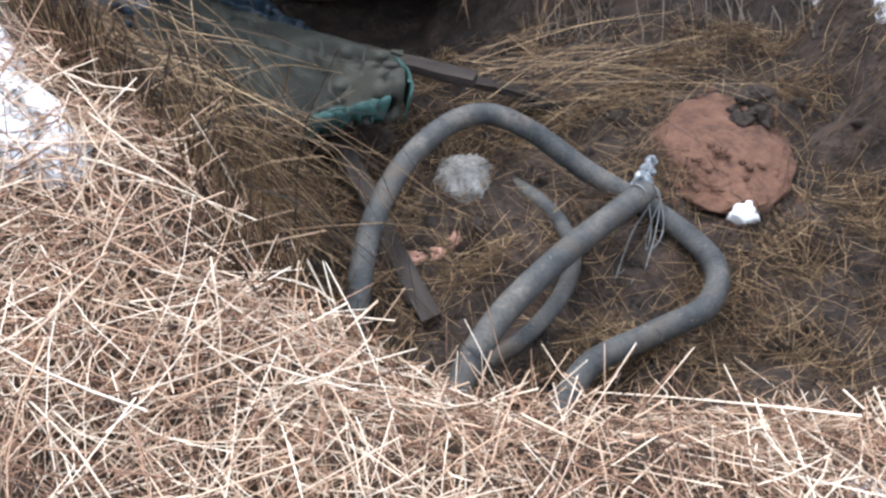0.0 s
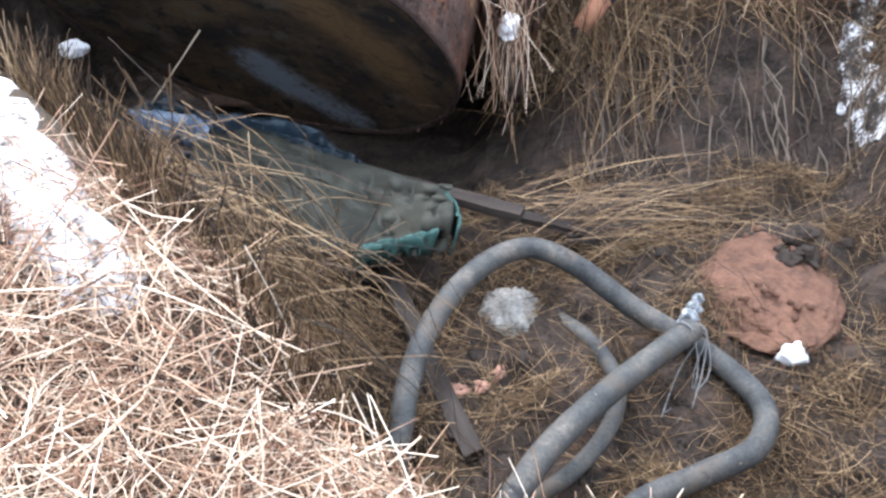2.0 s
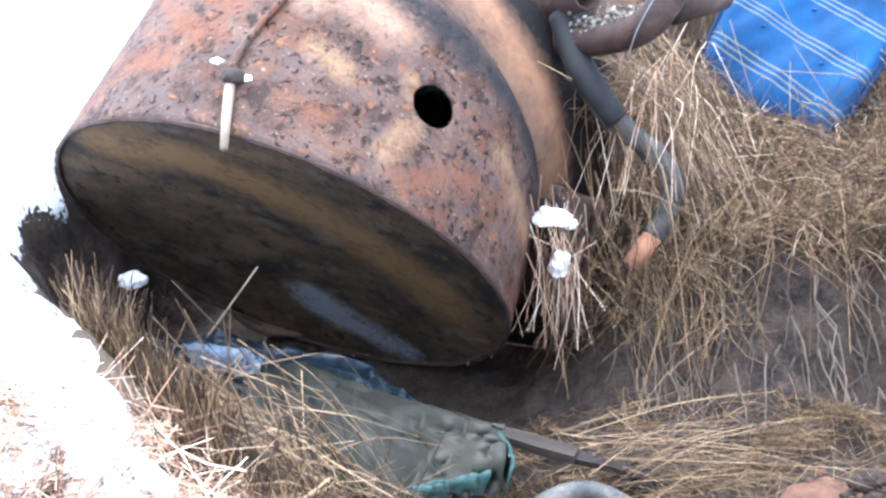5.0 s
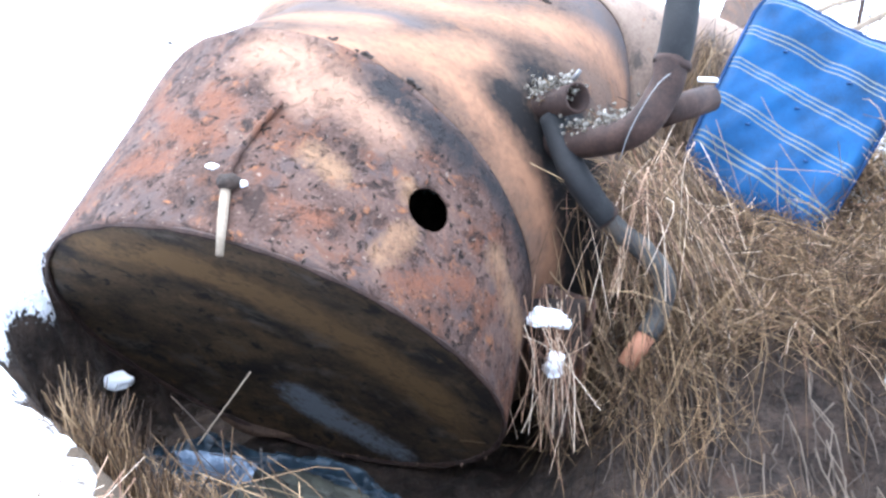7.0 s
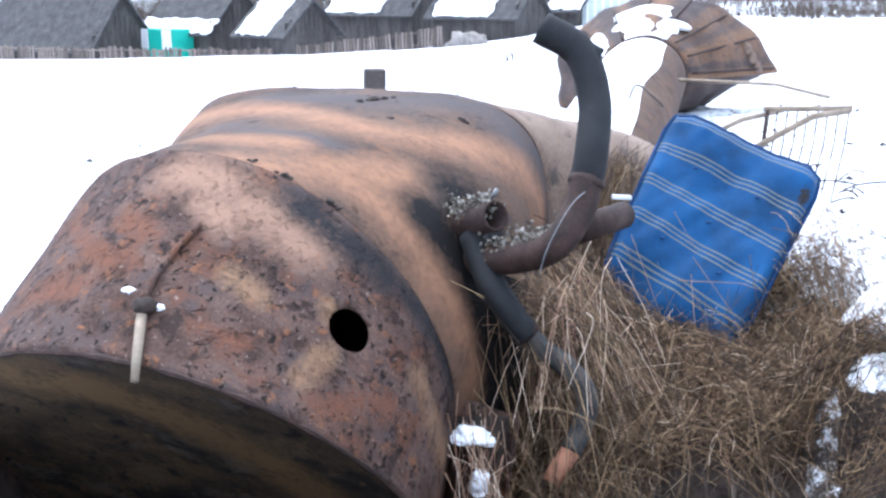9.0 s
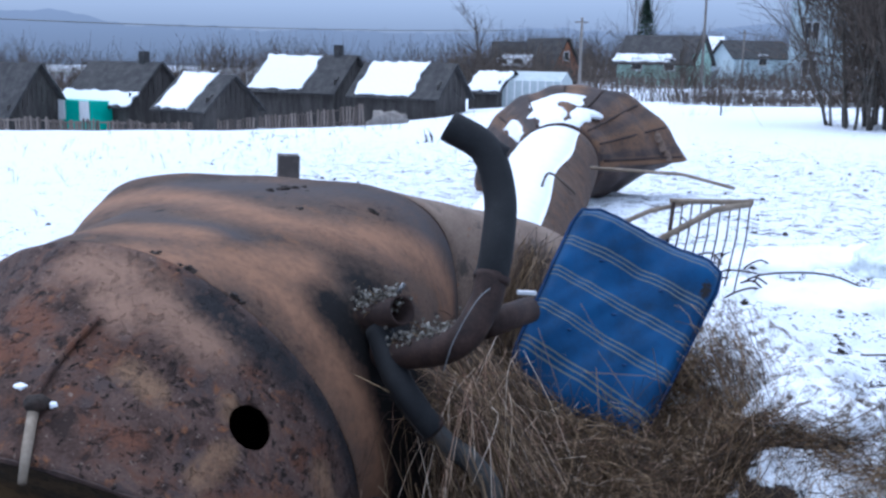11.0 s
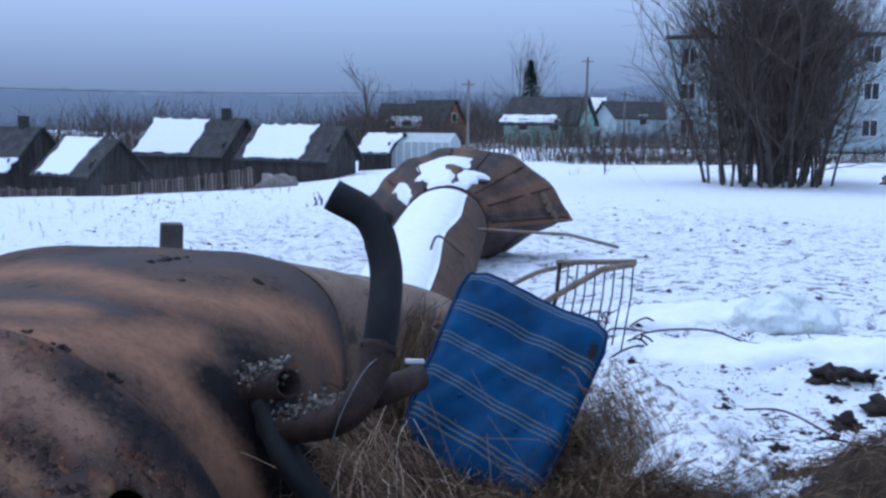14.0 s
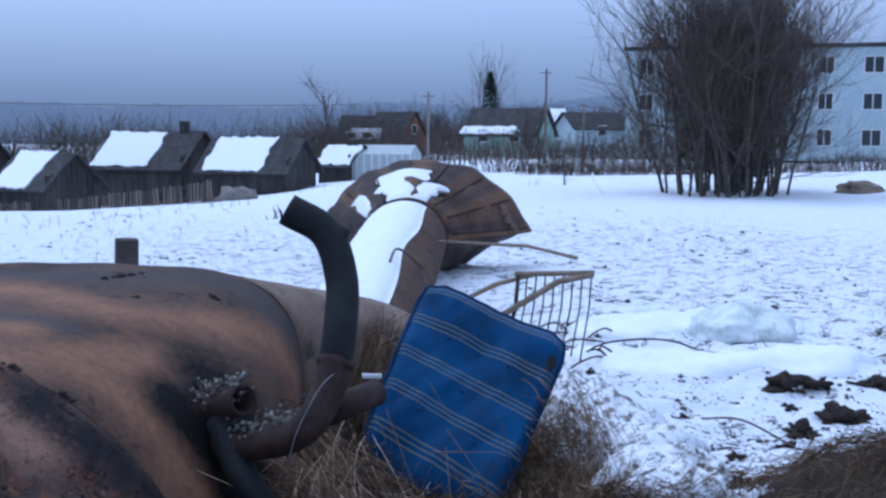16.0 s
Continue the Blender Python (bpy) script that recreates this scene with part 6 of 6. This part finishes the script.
tagged(finish("earth_crumbs", mesh_of("earth_crumbs", cr_v, cr_f), M_MUD), "crumbs of earth strewn over the snow", "earth", kind="stuff")
tagged(tube_part("twig", spline([on_ground(2.5, 5.25, 0.03), on_ground(2.6, 5.0, 0.07), on_ground(2.7, 4.65, 0.02)], 5), 0.006, M_TWIG, None, "", 5), "thin bare twig lying on the snow", "twig")
tree("stump", "dark broken stump with dry shoots in the snow", (1.2, 22.0, -0.5), 0.55, 2, 33, 0.3, 0.06, 3, 1, 0.05, 0.3, category="stump")
tree("bush", "low leafless bush poking out of the snow", (0.2, 30.0, -0.9), 0.9, 8, 34, 0.6, 0.5, 4, 1, 0.012, 0.6, category="bush")
tagged(lump("timber_mound", (0.8, 0.5, 0.5), M_GREY_WOOD, on_ground(0.6, 42, -0.1), 66, 0.4, 4), "snowy heap of grey timber by the fence", "timber pile")
tagged(lump("hay_mound", (0.75, 0.5, 0.3), M_PALE_WOOD, on_ground(19.6, 29.8, -0.05), 67, 0.4, 4), "small heap of old hay on the snow", "hay heap")
# dry weeds sticking out of the snow
thicket("dry_weeds", "dry weed stems sticking out of the snow", (-6, 10, 0), (-1.5, 24, 0), 2.2, 0.35, 160, 9, 0.004)
thicket("dry_weeds", "dry weed stems along the fence", (-14, 50, 0), (2, 52, 0), 2.5, 0.5, 220, 10, 0.008)
bundle("hay caught over the drooping hose", 60, (0.1, 3.78, -0.05), (0.3, 3.6, -0.4), 0.08, (0.07, 0.12), 21, M_OLD_HAY)
bundle("pale hay on top of the slope", 45, (0.4, 4.0, -0.12), (0.5, 3.8, -0.4), 0.04, (0.08, 0.1), 22, M_STRAW)
bundle("loose hay heaped beside the pipes", 170, (0.24, 3.88, -0.02), (0.44, 3.72, -0.3), 0.04, (0.08, 0.1), 23, M_OLD_HAY)
bundle("loose hay heaped beside the pipes", 60, (0.3, 3.85, 0.0), (0.2, 3.62, -0.32), 0.06, (0.08, 0.1), 24, M_STRAW)
bundle("hay fallen across the tarp", 26, (-0.95, 2.2, -0.6), (-0.62, 2.42, -0.78), 0.05, (0.1, 0.1), 25, M_OLD_HAY)
bundle("hay fallen across the tarp", 36, (-0.6, 2.1, -0.75), (-0.42, 2.36, -0.84), 0.04, (0.1, 0.07), 26, M_OLD_HAY)
tagged(tube_part("dry_stem", spline([(-0.987, 3.05, -0.466), (-1.059, 3.0, -0.561), (-1.15, 2.95, -0.679)], 5), 0.0035, M_PALE_WOOD, None, "", 5), "long dry stem leaning on the tank's end plate", "stem")
